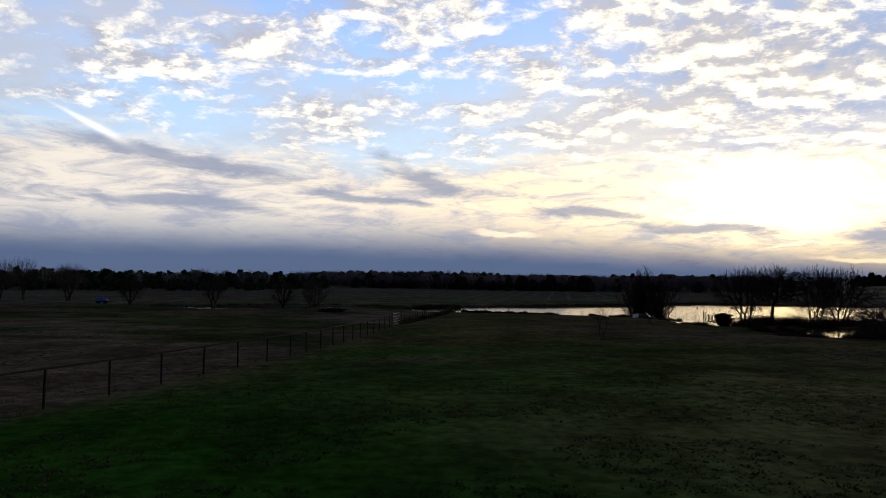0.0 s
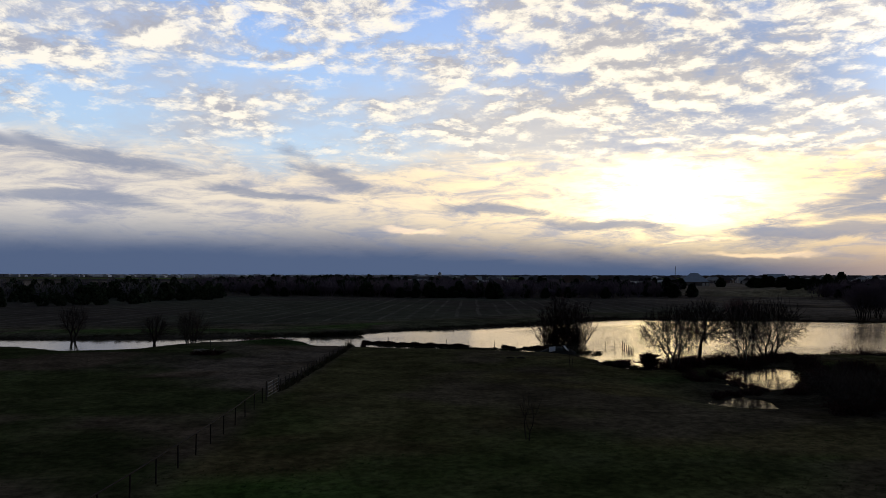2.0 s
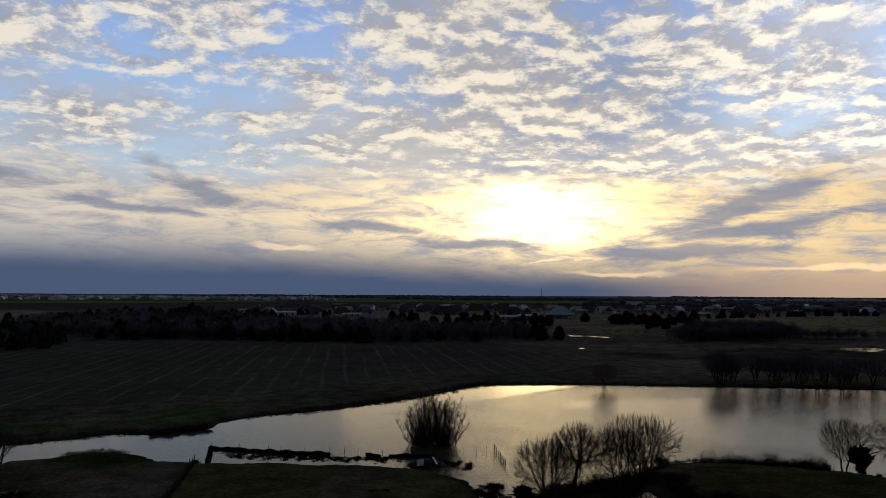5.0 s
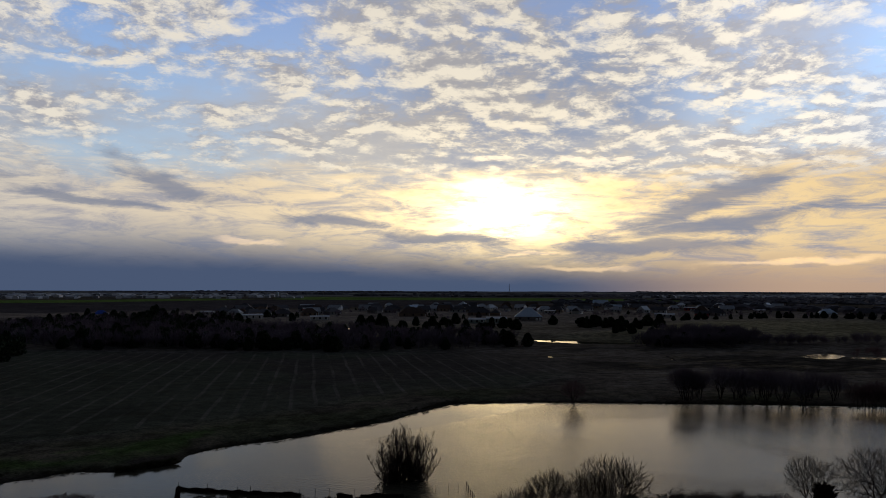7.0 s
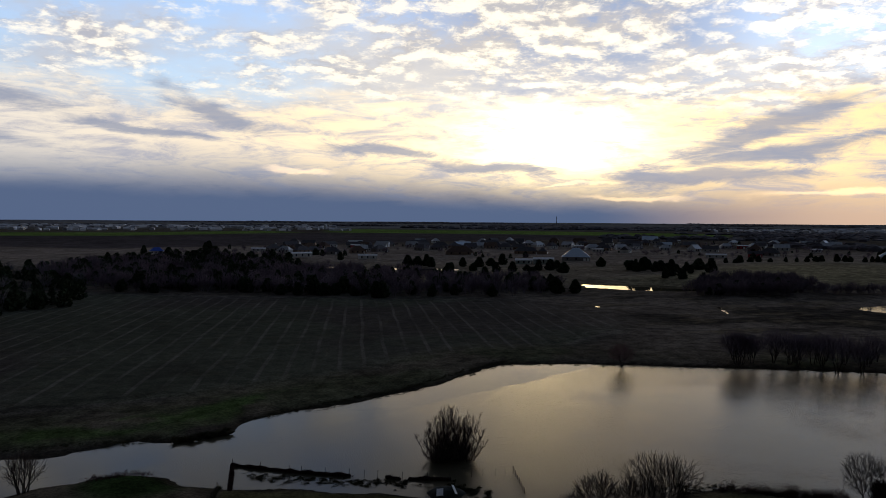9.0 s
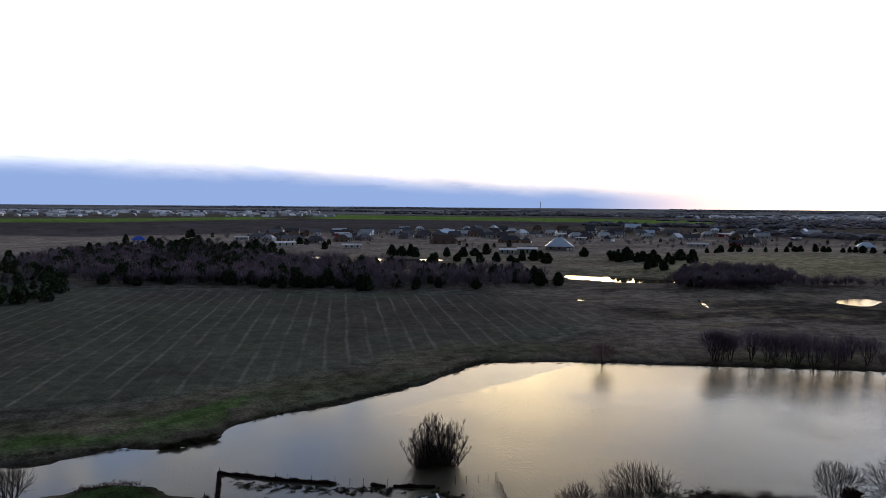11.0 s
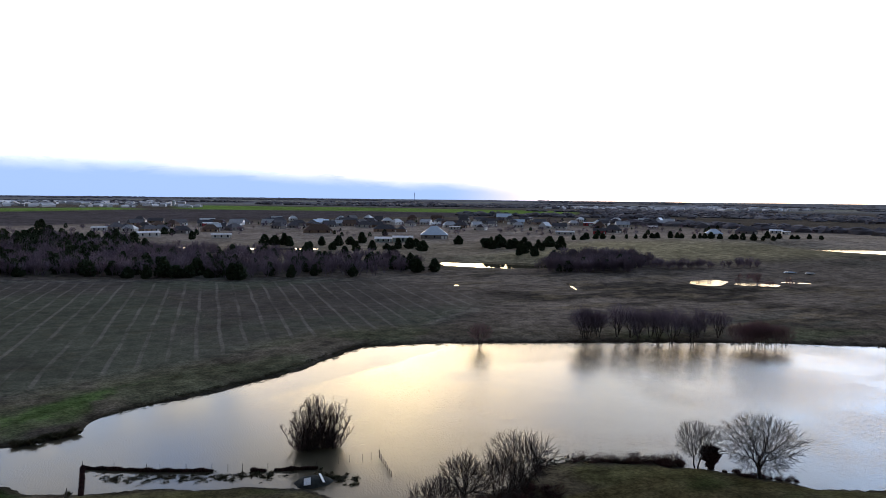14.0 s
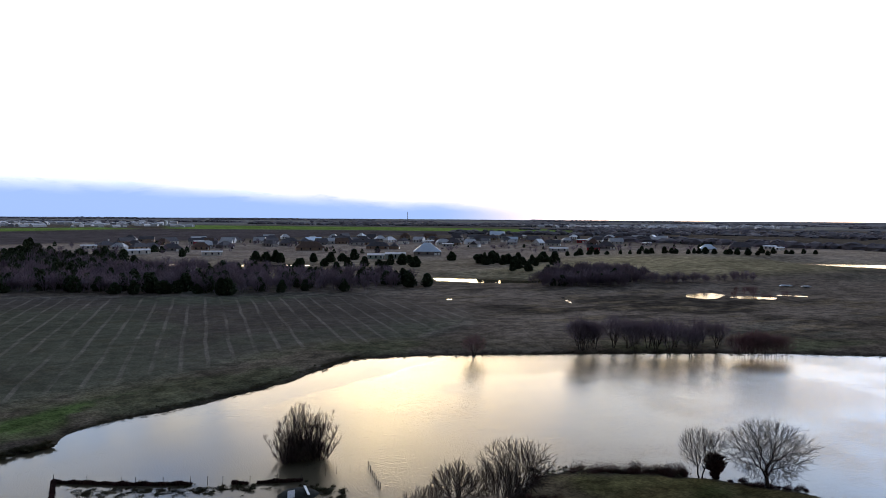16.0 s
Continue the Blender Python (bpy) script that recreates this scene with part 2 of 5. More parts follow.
def ground_material():
    """Turf and soil: the kind of soil comes with the sheet, the grain and the sown rows are added here."""
    m = bpy.data.materials.new("turf_and_soil")
    m.use_nodes = True
    n = Nodes(m.node_tree)
    place = n.add("ShaderNodeTexCoord").outputs["Object"]
    kind, tilled = n.add("ShaderNodeAttribute"), n.add("ShaderNodeAttribute")
    kind.attribute_name, tilled.attribute_name = "soil", "sown"
    soil, sown = kind.outputs["Color"], tilled.outputs["Fac"]
    broad = n.noise(place, 0.035, 5, 0.6)
    patch = n.noise(place, 0.22, 6, 0.62)
    fine = n.noise(place, 1.5, 6, 0.68)
    tone = n.math("MULTIPLY", n.step(broad, 0.25, 0.75, 0.72, 1.28), n.step(patch, 0.3, 0.7, 0.62, 1.38))
    tone = n.math("MULTIPLY", tone, n.step(fine, 0.3, 0.7, 0.58, 1.42))
    tone = n.math("ADD", n.math("MULTIPLY", n.math("SUBTRACT", tone, 1.0), n.math("SUBTRACT", 1.0, n.math("MULTIPLY", sown, 0.45))), 1.0)
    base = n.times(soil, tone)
    base = n.mix(n.step(n.noise(n.vmath("ADD", place, (50.0, 9.0, 0.0)), 0.09, 6, 0.65), 0.5, 0.68, 0.0, 0.30), base, n.times((0.075, 0.063, 0.038), tone))
    # pale stubble rows
    rows_at = n.vmath("ADD", n.turn(place, 9.5), n.vmath("MULTIPLY", n.noise(place, 0.02, 2, color=True), (2.5, 0.0, 0.0)))
    cut = n.add("ShaderNodeSeparateXYZ")
    n.put(cut.inputs[0], rows_at)
    wave = n.math("PINGPONG", n.math("DIVIDE", cut.outputs[0], 7.3), 0.5)
    row = n.step(wave, 0.385, 0.45)
    broken = n.step(n.noise(n.vmath("MULTIPLY", rows_at, (0.16, 0.02, 0.0)), 1.0, 6, 0.7), 0.34, 0.60)
    rowed = n.math("MULTIPLY", n.math("MULTIPLY", row, broken), sown)
    clods = n.step(n.noise(n.vmath("MULTIPLY", rows_at, (1.0, 0.16, 0.0)), 0.45, 5, 0.7), 0.56, 0.72)
    clods = n.math("MULTIPLY", clods, n.step(n.noise(n.vmath("ADD", place, (80.0, 3.0, 0.0)), 0.02, 3), 0.52, 0.66))
    base = n.mix(n.math("MULTIPLY", rowed, 0.46), base, n.times((0.180, 0.162, 0.142), tone))
    base = n.mix(n.math("MULTIPLY", n.math("MULTIPLY", clods, sown), 0.6), base, (0.21, 0.175, 0.12))
    shader = n.add("ShaderNodeBsdfPrincipled")
    n.put(shader.inputs["Base Color"], base)
    shader.inputs["Roughness"].default_value = 1.0
    shader.inputs["Specular IOR Level"].default_value = 0.0
    b = n.add("ShaderNodeBump")
    b.inputs["Strength"].default_value, b.inputs["Distance"].default_value = 0.7, 0.06
    n.put(b.inputs["Height"], n.math("ADD", fine, n.math("MULTIPLY", patch, 2.0)))
    n.put(shader.inputs["Normal"], b.outputs[0])
    n.tree.links.new(shader.outputs[0], n.add("ShaderNodeOutputMaterial").inputs[0])
    return m


def water_material(name, waves):
    m = bpy.data.materials.new(name)
    m.use_nodes = True
    n = Nodes(m.node_tree)
    place = n.add("ShaderNodeTexCoord").outputs["Object"]
    long = n.vmath("MULTIPLY", n.turn(place, 6), (2.9, 1.1, 1.0))
    across = n.vmath("MULTIPLY", n.turn(place, 40), (0.5, 1.2, 1.0))
    ripple = n.math("ADD", n.math("MULTIPLY", n.noise(long, 1.0, 2, 0.5, 0.3), 1.0), n.math("MULTIPLY", n.noise(across, 1.9, 3, 0.5, 0.4), 0.36))
    calm = n.step(n.noise(place, 0.022, 3), 0.38, 0.62, 0.35, 1.0)
    # a lee of smooth water off the far bank
    cut = n.add("ShaderNodeSeparateXYZ")
    n.put(cut.inputs[0], place)
    lee = n.math("SUBTRACT", n.math("MULTIPLY", cut.outputs[1], 0.894), n.math("MULTIPLY", cut.outputs[0], 0.447))
    lee = n.math("ADD", lee, n.math("MULTIPLY", n.noise(place, 0.06, 3), 4.0))
    calm = n.math("MULTIPLY", calm, n.step(lee, 152.0, 155.0, 1.0, 0.2))
    calm = n.math("MULTIPLY", calm, n.step(n.math("ADD", cut.outputs[0], n.math("MULTIPLY", n.noise(place, 0.05, 3), 30.0)), 48.0, 66.0, 0.4, 1.0))
    shader = n.add("ShaderNodeBsdfPrincipled")
    n.put(shader.inputs["Base Color"], n.mix(n.noise(place, 0.05, 4), (0.050, 0.043, 0.028), (0.068, 0.058, 0.038)))
    shader.inputs["Roughness"].default_value = 0.09 if waves > 0.3 else 0.03
    shader.inputs["IOR"].default_value = 1.333
    shader.inputs["Specular IOR Level"].default_value = 0.095
    b = n.add("ShaderNodeBump")
    n.put(b.inputs["Strength"], n.math("MULTIPLY", calm, waves))
    b.inputs["Distance"].default_value = 0.17
    n.put(b.inputs["Height"], ripple)
    n.put(shader.inputs["Normal"], b.outputs[0])
    n.tree.links.new(shader.outputs[0], n.add("ShaderNodeOutputMaterial").inputs[0])
    return m


TURF, WATER, STILL_WATER = ground_material(), water_material("rippled_pond_water", 0.62), water_material("still_pool_water", 0.12)
BARK = material("grey_brown_bark", (0.050, 0.042, 0.036), (0.030, 0.025, 0.022), 2.0, 0.9, bump=0.03)
TWIGS = material("bare_twigs", (0.050, 0.039, 0.035), (0.030, 0.024, 0.022), 0.5, 0.9)
FLOODED_TWIGS = material("dark_purple_brown_twigs", (0.060, 0.040, 0.040), (0.034, 0.024, 0.025), 0.5, 0.9)
RED_TWIGS = material("red_brown_twigs", (0.190, 0.106, 0.106), (0.125, 0.074, 0.076), 0.5, 0.9)
# lightened to carry the haze over the distant belts
WOOD_TWIGS = material("grey_violet_twigs", (0.150, 0.116, 0.142), (0.094, 0.074, 0.092), 0.05, 0.95)
CEDAR = material("dark_cedar_needles", (0.036, 0.050, 0.026), (0.022, 0.033, 0.018), 0.8, 0.95)
BRUSH = material("dark_red_brown_brush", (0.066, 0.032, 0.028), (0.032, 0.019, 0.017), 0.7, 0.95)
REED = material("dead_reeds", (0.060, 0.052, 0.030), (0.032, 0.034, 0.018), 0.6, 0.95)
GRASS = material("winter_grass_blades", (0.030, 0.062, 0.014), (0.066, 0.062, 0.028), 0.15, 0.95)
RUST = material("rusted_steel_pipe", (0.026, 0.019, 0.016), (0.016, 0.013, 0.012), 3.0, 0.85)
GALVANISED = material("galvanised_gate_steel", (0.15, 0.155, 0.16), (0.10, 0.105, 0.11), 4.0, 0.45, 0.8)
POST_WOOD = material("weathered_post_wood", (0.085, 0.072, 0.060), (0.050, 0.043, 0.038), 3.0, 0.9, bump=0.02)
PALE_WOOD = material("bleached_dead_wood", (0.30, 0.27, 0.23), (0.18, 0.16, 0.13), 2.0, 0.9)
WHITE = material("white_painted_panel", (0.80, 0.80, 0.79), (0.70, 0.70, 0.68), 1.0, 0.6)
TARP = material("dark_sheet_cover", (0.036, 0.038, 0.036), (0.022, 0.024, 0.022), 1.0, 0.9)
BRICK = material("tan_brick_wall", (0.26, 0.19, 0.14), (0.20, 0.14, 0.11), 0.6, 0.9)
GREY_BRICK = material("grey_brick_wall", (0.24, 0.22, 0.21), (0.18, 0.16, 0.15), 0.6, 0.9)
SIDING = material("pale_siding", (0.55, 0.54, 0.53), (0.44, 0.43, 0.42), 0.4, 0.75)
SAGE = material("pale_green_metal_siding", (0.30, 0.36, 0.33), (0.25, 0.30, 0.28), 0.4, 0.6)
RED = material("red_barn_paint", (0.36, 0.035, 0.040), (0.27, 0.028, 0.032), 0.5, 0.7)
SHINGLE = material("dark_grey_shingles", (0.120, 0.116, 0.124), (0.085, 0.082, 0.090), 0.8, 0.9)
BROWN_SHINGLE = material("brown_shingles", (0.125, 0.085, 0.065), (0.090, 0.062, 0.050), 0.8, 0.9)
BLUE_METAL = material("pale_blue_metal_roof", (0.68, 0.80, 0.92), (0.60, 0.73, 0.86), 0.3, 0.45)
DEEP_BLUE = material("deep_blue_sheet", (0.03, 0.09, 0.45), (0.025, 0.07, 0.36), 0.6, 0.6)
PALE_METAL = material("pale_metal_roof", (0.52, 0.54, 0.56), (0.42, 0.44, 0.46), 0.3, 0.6, 0.2)
GLASS = material("dark_window_glass", (0.020, 0.024, 0.030), (0.016, 0.018, 0.022), 1.0, 0.1)
TYRE = material("black_rubber", (0.02, 0.02, 0.02), None, 2.0, 0.9)
FAR_WALLS = material("far_pale_walls", (0.70, 0.70, 0.72), (0.30, 0.30, 0.32), 0.012, 0.9)
# paler than bare wood, aerial haze is mixed into this colour
FAR_WOODS = material("far_winter_woods", (0.130, 0.118, 0.130), (0.090, 0.086, 0.094), 0.01, 1.0)
STEEL = material("grey_lattice_steel", (0.22, 0.22, 0.24), None, 1.0, 0.6, 0.4)

# ---- helpers for meshes ----
def mesh_object(name, verts, faces, mat, parent=None, label="", smooth=False):
    data = bpy.data.meshes.new(name)
    data.from_pydata(verts, [], faces)
    data.materials.append(mat)
    if smooth:
        data.shade_smooth()
    data.update()
    ob = new(name, data)
    if parent:
        ob.parent = parent
    return tagged(ob, label)


def part(name, shape, mat, parent, label="", smooth=False):
    """One mesh object under a thing or a part, from (verts, faces)."""
    return mesh_object(name, shape[0], shape[1], mat, parent, label, smooth)


def joined(*shapes):
    verts, faces = [], []
    for v, f in shapes:
        k = len(verts)
        verts.extend(v)
        faces.extend([tuple(i + k for i in face) for face in f])
    return verts, faces


def box(x0, x1, y0, y1, z0, z1):
    v = [(x, y, z) for z in (z0, z1) for y in (y0, y1) for x in (x0, x1)]
    return v, [(0, 2, 3, 1), (4, 5, 7, 6), (0, 1, 5, 4), (2, 6, 7, 3), (0, 4, 6, 2), (1, 3, 7, 5)]


def tube(points, radii, sides=4):
    """A tapered tube along points."""
    verts, faces = [], []
    for i, (p, r) in enumerate(zip(points, radii)):
        a, b = Vector(points[max(i - 1, 0)]), Vector(points[min(i + 1, len(points) - 1)])
        d = (b - a).normalized()
        s = d.cross(Vector((0.31, 0.83, 0.46))).normalized()
        u = d.cross(s)
        for k in range(sides):
            t = 2 * math.pi * k / sides
            verts.append(tuple(Vector(p) + (s * math.cos(t) + u * math.sin(t)) * r))
    for i in range(len(points) - 1):
        for k in range(sides):
            m = (k + 1) % sides
            faces.append((i * sides + k, i * sides + m, (i + 1) * sides + m, (i + 1) * sides + k))
    faces.append(tuple(range(sides))[::-1])
    faces.append(tuple((len(points) - 1) * sides + k for k in range(sides)))
    return verts, faces


def spread(value, low, high):
    t = np.clip((value - low) / (high - low), 0, 1)
    return t * t * (3 - 2 * t)


# ---- the land ----
# shore of the big pond, anticlockwise from the far bank's western end
SHORE = [(-75, 178), (-50, 175), (-39, 175), (-26, 175), (-13, 181), (-4, 177), (5, 182), (8, 190), (16, 195), (30, 199), (46, 207), (58, 213),
         (69, 223), (84, 235), (104, 231), (122, 224), (150, 212), (180, 199), (211, 183), (240, 163), (300, 118), (290, 70), (180, 66), (140, 84),
         (121, 94), (111, 101), (105, 109), (100, 116), (92, 122), (84, 128), (76, 129), (70, 125), (62, 121.5), (54, 119.5), (48, 117.5), (45, 114),
         (42, 112), (40, 118), (41, 126), (37, 136), (29, 141), (16, 146), (4, 150), (-2, 153), (-6, 156.5), (-10, 160),
         (-15, 160.5), (-20, 158), (-25, 159), (-31, 154), (-34, 147), (-42, 144), (-52, 150), (-75, 166)]


def inside_and_distance(x, y, ring):
    """Metres to a ring's line, negative within it."""
    near, within = np.full(x.shape, 1e9), np.zeros(x.shape, bool)
    for (ax, ay), (bx, by) in zip(ring, ring[1:] + ring[:1]):
        t = np.clip(((x - ax) * (bx - ax) + (y - ay) * (by - ay)) / ((bx - ax) ** 2 + (by - ay) ** 2), 0, 1)
        near = np.minimum(near, np.hypot(x - ax - t * (bx - ax), y - ay - t * (by - ay)))
        with np.errstate(divide="ignore", invalid="ignore"):
            within ^= ((ay > y) != (by > y)) & (x < (bx - ax) * (y - ay) / (by - ay) + ax)
    return np.where(within, -near, near)


# small ponds and puddles: place, half sizes, turn in degrees, level
POOLS = [(255, 436, 33, 18, -35, 1.7), (316, 311, 14, 8, 28, 1.1), (332, 293, 11, 5.5, -38, 1.1), (360, 292, 8, 2.4, -55, 1.1),
         (552, 374, 40, 17, -72, 7.5), (40.4, 83.0, 3.8, 2.8, 63, 0.40), (55.5, 104.0, 11.5, 4.4, 57, 0.05), (62, 632, 26, 9, -8, 3.9), (147, 598, 34, 9, -20, 3.6),
         (180, 355, 2.6, 0.9, -30, 1.0), (236, 330, 13, 0.8, 62, 1.0)]


def wobble(x, y, scale):
    return (np.sin(x * scale + 1.3 * np.sin(y * scale * 0.7)) + np.sin(y * scale * 1.31 + 2.1 + np.sin(x * scale * 0.9)) + np.sin((x + y) * scale * 2.3 + 0.7) * 0.5) / 2.5


def patches(x, y, scale, seed=0):
    """Smooth random patches, 0 to 1."""
    total = np.zeros(np.shape(x))
    for octave in range(4):
        f = scale * 2 ** octave
        u, v = x * f + 17.3 * seed + 5.1 * octave, y * f - 9.7 * seed + 3.3 * octave
        i, j = np.floor(u), np.floor(v)
        a, b = u - i, v - j
        a, b = a * a * (3 - 2 * a), b * b * (3 - 2 * b)

        def corner(p, q):
            h = np.sin(p * 127.1 + q * 311.7 + seed * 74.7) * 43758.5453
            return h - np.floor(h)

        total = total + ((corner(i, j) * (1 - a) + corner(i + 1, j) * a) * (1 - b) + (corner(i, j + 1) * (1 - a) + corner(i + 1, j + 1) * a) * b) / 2 ** (octave + 1)
    return total / 0.9375


def fence_x(y):
    return np.interp(y, [-40, 25, 45, 60, 87, 163], [-23.0, -13.9, -9.6, -7.9, -5.6, 4.4])


def land(x, y):
    """Height of the ground, in metres over the pond."""
    x, y = np.asarray(x, float), np.asarray(y, float)
    r = np.hypot(x, y)
    far = np.interp(r, [0, 450, 750, 4900], [1.0, 1.0, 6.0, 25.0])
    far = far + wobble(x, y, 0.006) * 1.5 * spread(r, 1600, 2600)
    lawn = np.maximum(3.0 - 0.017 * np.maximum(y, 0), 0.75) + 0.10 * wobble(x, y, 0.11)
    base = lawn + (far - lawn) * spread(y, 140, 175)
    base = base + 7.0 * np.exp(-((x - 520) / 230) ** 2 - ((y - 470) / 110) ** 2)
    if np.all((y > 290) | (x < -150) | (x > 380) | (y < 20)):
        d = np.full(x.shape, 99.0)
    else:
        d = inside_and_distance(x, y, SHORE)
    d = d + 0.9 * wobble(x, y, 0.55) + 0.4 * wobble(x, y, 1.7)
    bank = np.where(d > 0, 0.55 * spread(d, 0, 2.4) + 0.45 * spread(d, 1, 9) + np.maximum(base - 1.0, -0.4) * spread(d, 0, 16), -np.minimum(-d * 0.16, 1.2))
    z = np.where(d < 40, bank, base)
    west = spread(x, -4.0, -16.0) * spread(y, 176, 160) * spread(x, -150, -110)
    z = z + 0.45 * west * spread(d, 0.2, 3.0) * spread(d, 40, 12)
    # grassy knoll beside the channel
    z = z + 0.5 * np.exp(-((x + 10.5) / 5.0) ** 2 - ((y - 155.0) / 4.5) ** 2) * (d > 0)
    # low ground round the backwater behind the willows
    z = z - np.maximum(z - 0.55, 0) * 0.92 * spread(np.hypot(x - 49, y - 95), 24, 12)
    for px, py, a, b, turn, level in POOLS:
        c, s = math.cos(radians(turn)), math.sin(radians(turn))
        u, v = ((x - px) * c + (y - py) * s) / a, (-(x - px) * s + (y - py) * c) / b
        k = np.hypot(u, v) + 0.16 * wobble(x + px, y, 0.55 if a < 15 else 0.2) + 0.07 * wobble(x, y + px, 1.6)
        z = z + (level + 0.25 - z) * spread(k, 2.2, 1.3) - 0.7 * spread(k, 1.25, 0.8)
    return z


def soil(x, y):
    """Base colour of the ground's cover, paled far out in place of haze, and how far it is sown in rows."""
    r = np.hypot(x, y)
    d = inside_and_distance(x, y, SHORE)
    shape = x.shape + (1,)

    def over(color, new_color, weight):
        return color + (np.array(new_color) - color) * weight.reshape(shape)

    c = np.zeros(x.shape + (3,)) + (0.098, 0.081, 0.064)
    lawn = spread(x - fence_x(y), -1.0, 1.5) * spread(y, 170, 140) * spread(x, 150, 110)
    c = over(c, (0.070, 0.066, 0.030), lawn)
    c = over(c, (0.100, 0.092, 0.044), lawn * spread(y, 90, 50))
    c = over(c, (0.020, 0.068, 0.009), lawn * spread(0.5 * wobble(x, y, 0.075) - (y - 45) * 0.014 - np.abs(x - fence_x(y) - 6) * 0.035, -0.6, 0.3))
    c = over(c, (0.078, 0.064, 0.042), lawn * spread(patches(x, y, 0.045, 3), 0.50, 0.62) * spread(y, 30, 55))
    c = over(c, (0.085, 0.072, 0.034), lawn * spread(patches(x, y * 1.6, 0.06, 4), 0.56, 0.68) * spread(y, 35, 60))
    c = over(c, (0.040, 0.062, 0.018), lawn * 0.6 * spread(patches(x, y * 1.4, 0.04, 5), 0.54, 0.66))
    pasture = (1 - lawn) * spread(y, 170, 140)
    c = over(c, (0.112, 0.086, 0.062), pasture * spread(y, 110, 60))
    c = over(c, (0.040, 0.048, 0.020), pasture * spread(patches(x, y, 0.03, 6), 0.46, 0.6))
    c = over(c, (0.090, 0.070, 0.050), pasture * spread(patches(x, y * 1.5, 0.06, 7), 0.52, 0.66))
    beyond = spread(y, 175, 200) * spread(r, 700, 560)
    c = over(c, (0.074, 0.072, 0.058), beyond * spread(patches(x, y * 1.8, 0.02, 8), 0.46, 0.60))
    c = over(c, (0.100, 0.080, 0.066), beyond * spread(patches(x, y * 2.0, 0.035, 9), 0.54, 0.66))
    c = over(c, (0.028, 0.046, 0.016), spread(np.hypot((x + 11) / 9, (y - 154) / 8), 1.3, 0.6))
    field = inside_and_distance(x, y, [(-260, 330), (-140, 190), (-60, 196), (0, 206), (40, 222), (70, 240), (110, 244), (190, 300), (168, 395), (100, 415), (-70, 480), (-260, 560)])
    c = over(c, (0.073, 0.064, 0.055), spread(field, 4, -6))
    c = over(c, (0.078, 0.084, 0.060), 0.7 * spread(field, 0, -10) * spread(patches(x, y, 0.012, 13), 0.42, 0.62))
    row = spread(field, -10, -20)
    c = over(c, (0.110, 0.098, 0.086), 0.7 * spread(np.abs(field + 7 + 2 * wobble(x, y, 0.05)), 2.2, 0.6) * (y > 175))
    bank = spread(d, 34, 16) * spread(y, 175, 184) * spread(d, -2, 1)
    c = over(c, (0.094, 0.080, 0.060), bank)
    c = over(c, (0.080, 0.080, 0.050), bank * spread(patches(x, y, 0.05, 14), 0.45, 0.6))
    green_bank = spread(patches(x, y, 0.07, 12) + 0.26 * spread(x, 40, -10), 0.64, 0.74) * spread(np.abs(d - 10), 9, 4) * spread(y, 176, 186) * spread(x, 48, 26)
    c = over(c, (0.056, 0.090, 0.028), 0.85 * green_bank * (0.45 + 0.55 * spread(patches(x, y, 0.16, 17), 0.40, 0.56)))
    c = over(c, (0.050, 0.042, 0.034), spread(np.hypot((x - 3) / 9, (y - 183) / 4), 1.2, 0.7))
    c = over(c, (0.135, 0.111, 0.090), spread(x, 120, 190) * spread(y, 205, 240) * spread(r, 640, 520))
    scrub = spread(x, 150, 200) * spread(y, 190, 215) * spread(r, 520, 420)
    c = over(c, (0.052, 0.044, 0.036), scrub * spread(patches(x, y * 2.2, 0.03, 15), 0.50, 0.62))
    c = over(c, (0.125, 0.100, 0.070), scrub * spread(patches(x, y * 2.6, 0.05, 16), 0.57, 0.68))
    meadow = spread(np.hypot((x - 520) / 300, (y - 500) / 140), 1.15, 0.8)
    c = over(c, (0.230, 0.195, 0.118), meadow)
    glade = spread(np.hypot((x - 240) / 190, (y - 580) / 110), 1.1, 0.8)
    c = over(c, (0.205, 0.168, 0.122), glade)
    # village ground lightened, distance haze put into the soil colour
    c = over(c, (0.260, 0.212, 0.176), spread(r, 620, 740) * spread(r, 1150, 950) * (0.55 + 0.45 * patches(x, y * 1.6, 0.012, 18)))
    # far plots
    plough = inside_and_distance(x, y, [(-900, 1500), (-150, 960), (80, 1060), (500, 1250), (900, 1150), (1000, 1300), (600, 1620), (220, 1780), (-200, 1500)])
    c = over(c, (0.076, 0.064, 0.066), spread(plough, 25, -25) * (0.82 + 0.18 * patches(x, y * 2, 0.006, 19)))
    for ring in ([(230, 1800), (620, 1640), (1000, 1320), (1180, 1540), (760, 2020), (290, 2250)], [(-700, 1500), (-200, 1520), (170, 1790), (100, 1960), (-240, 1760), (-700, 1760)]):
        c = over(c, (0.130, 0.200, 0.048), spread(inside_and_distance(x, y, ring), 25, -25))
    # outer plain turned pale grey: haze painted into the base colour
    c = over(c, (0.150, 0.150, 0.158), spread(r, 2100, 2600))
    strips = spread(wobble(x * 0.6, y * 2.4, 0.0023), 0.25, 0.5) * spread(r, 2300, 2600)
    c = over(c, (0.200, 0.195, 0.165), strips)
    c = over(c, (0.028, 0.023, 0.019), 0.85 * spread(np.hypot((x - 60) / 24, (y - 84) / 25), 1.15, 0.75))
    c = over(c, (0.034, 0.029, 0.022), spread(np.abs(d), 3.2, 0.8))
    c = c * (0.80 + 0.40 * patches(x, y, 0.008, 11))[..., None]
    return c, row


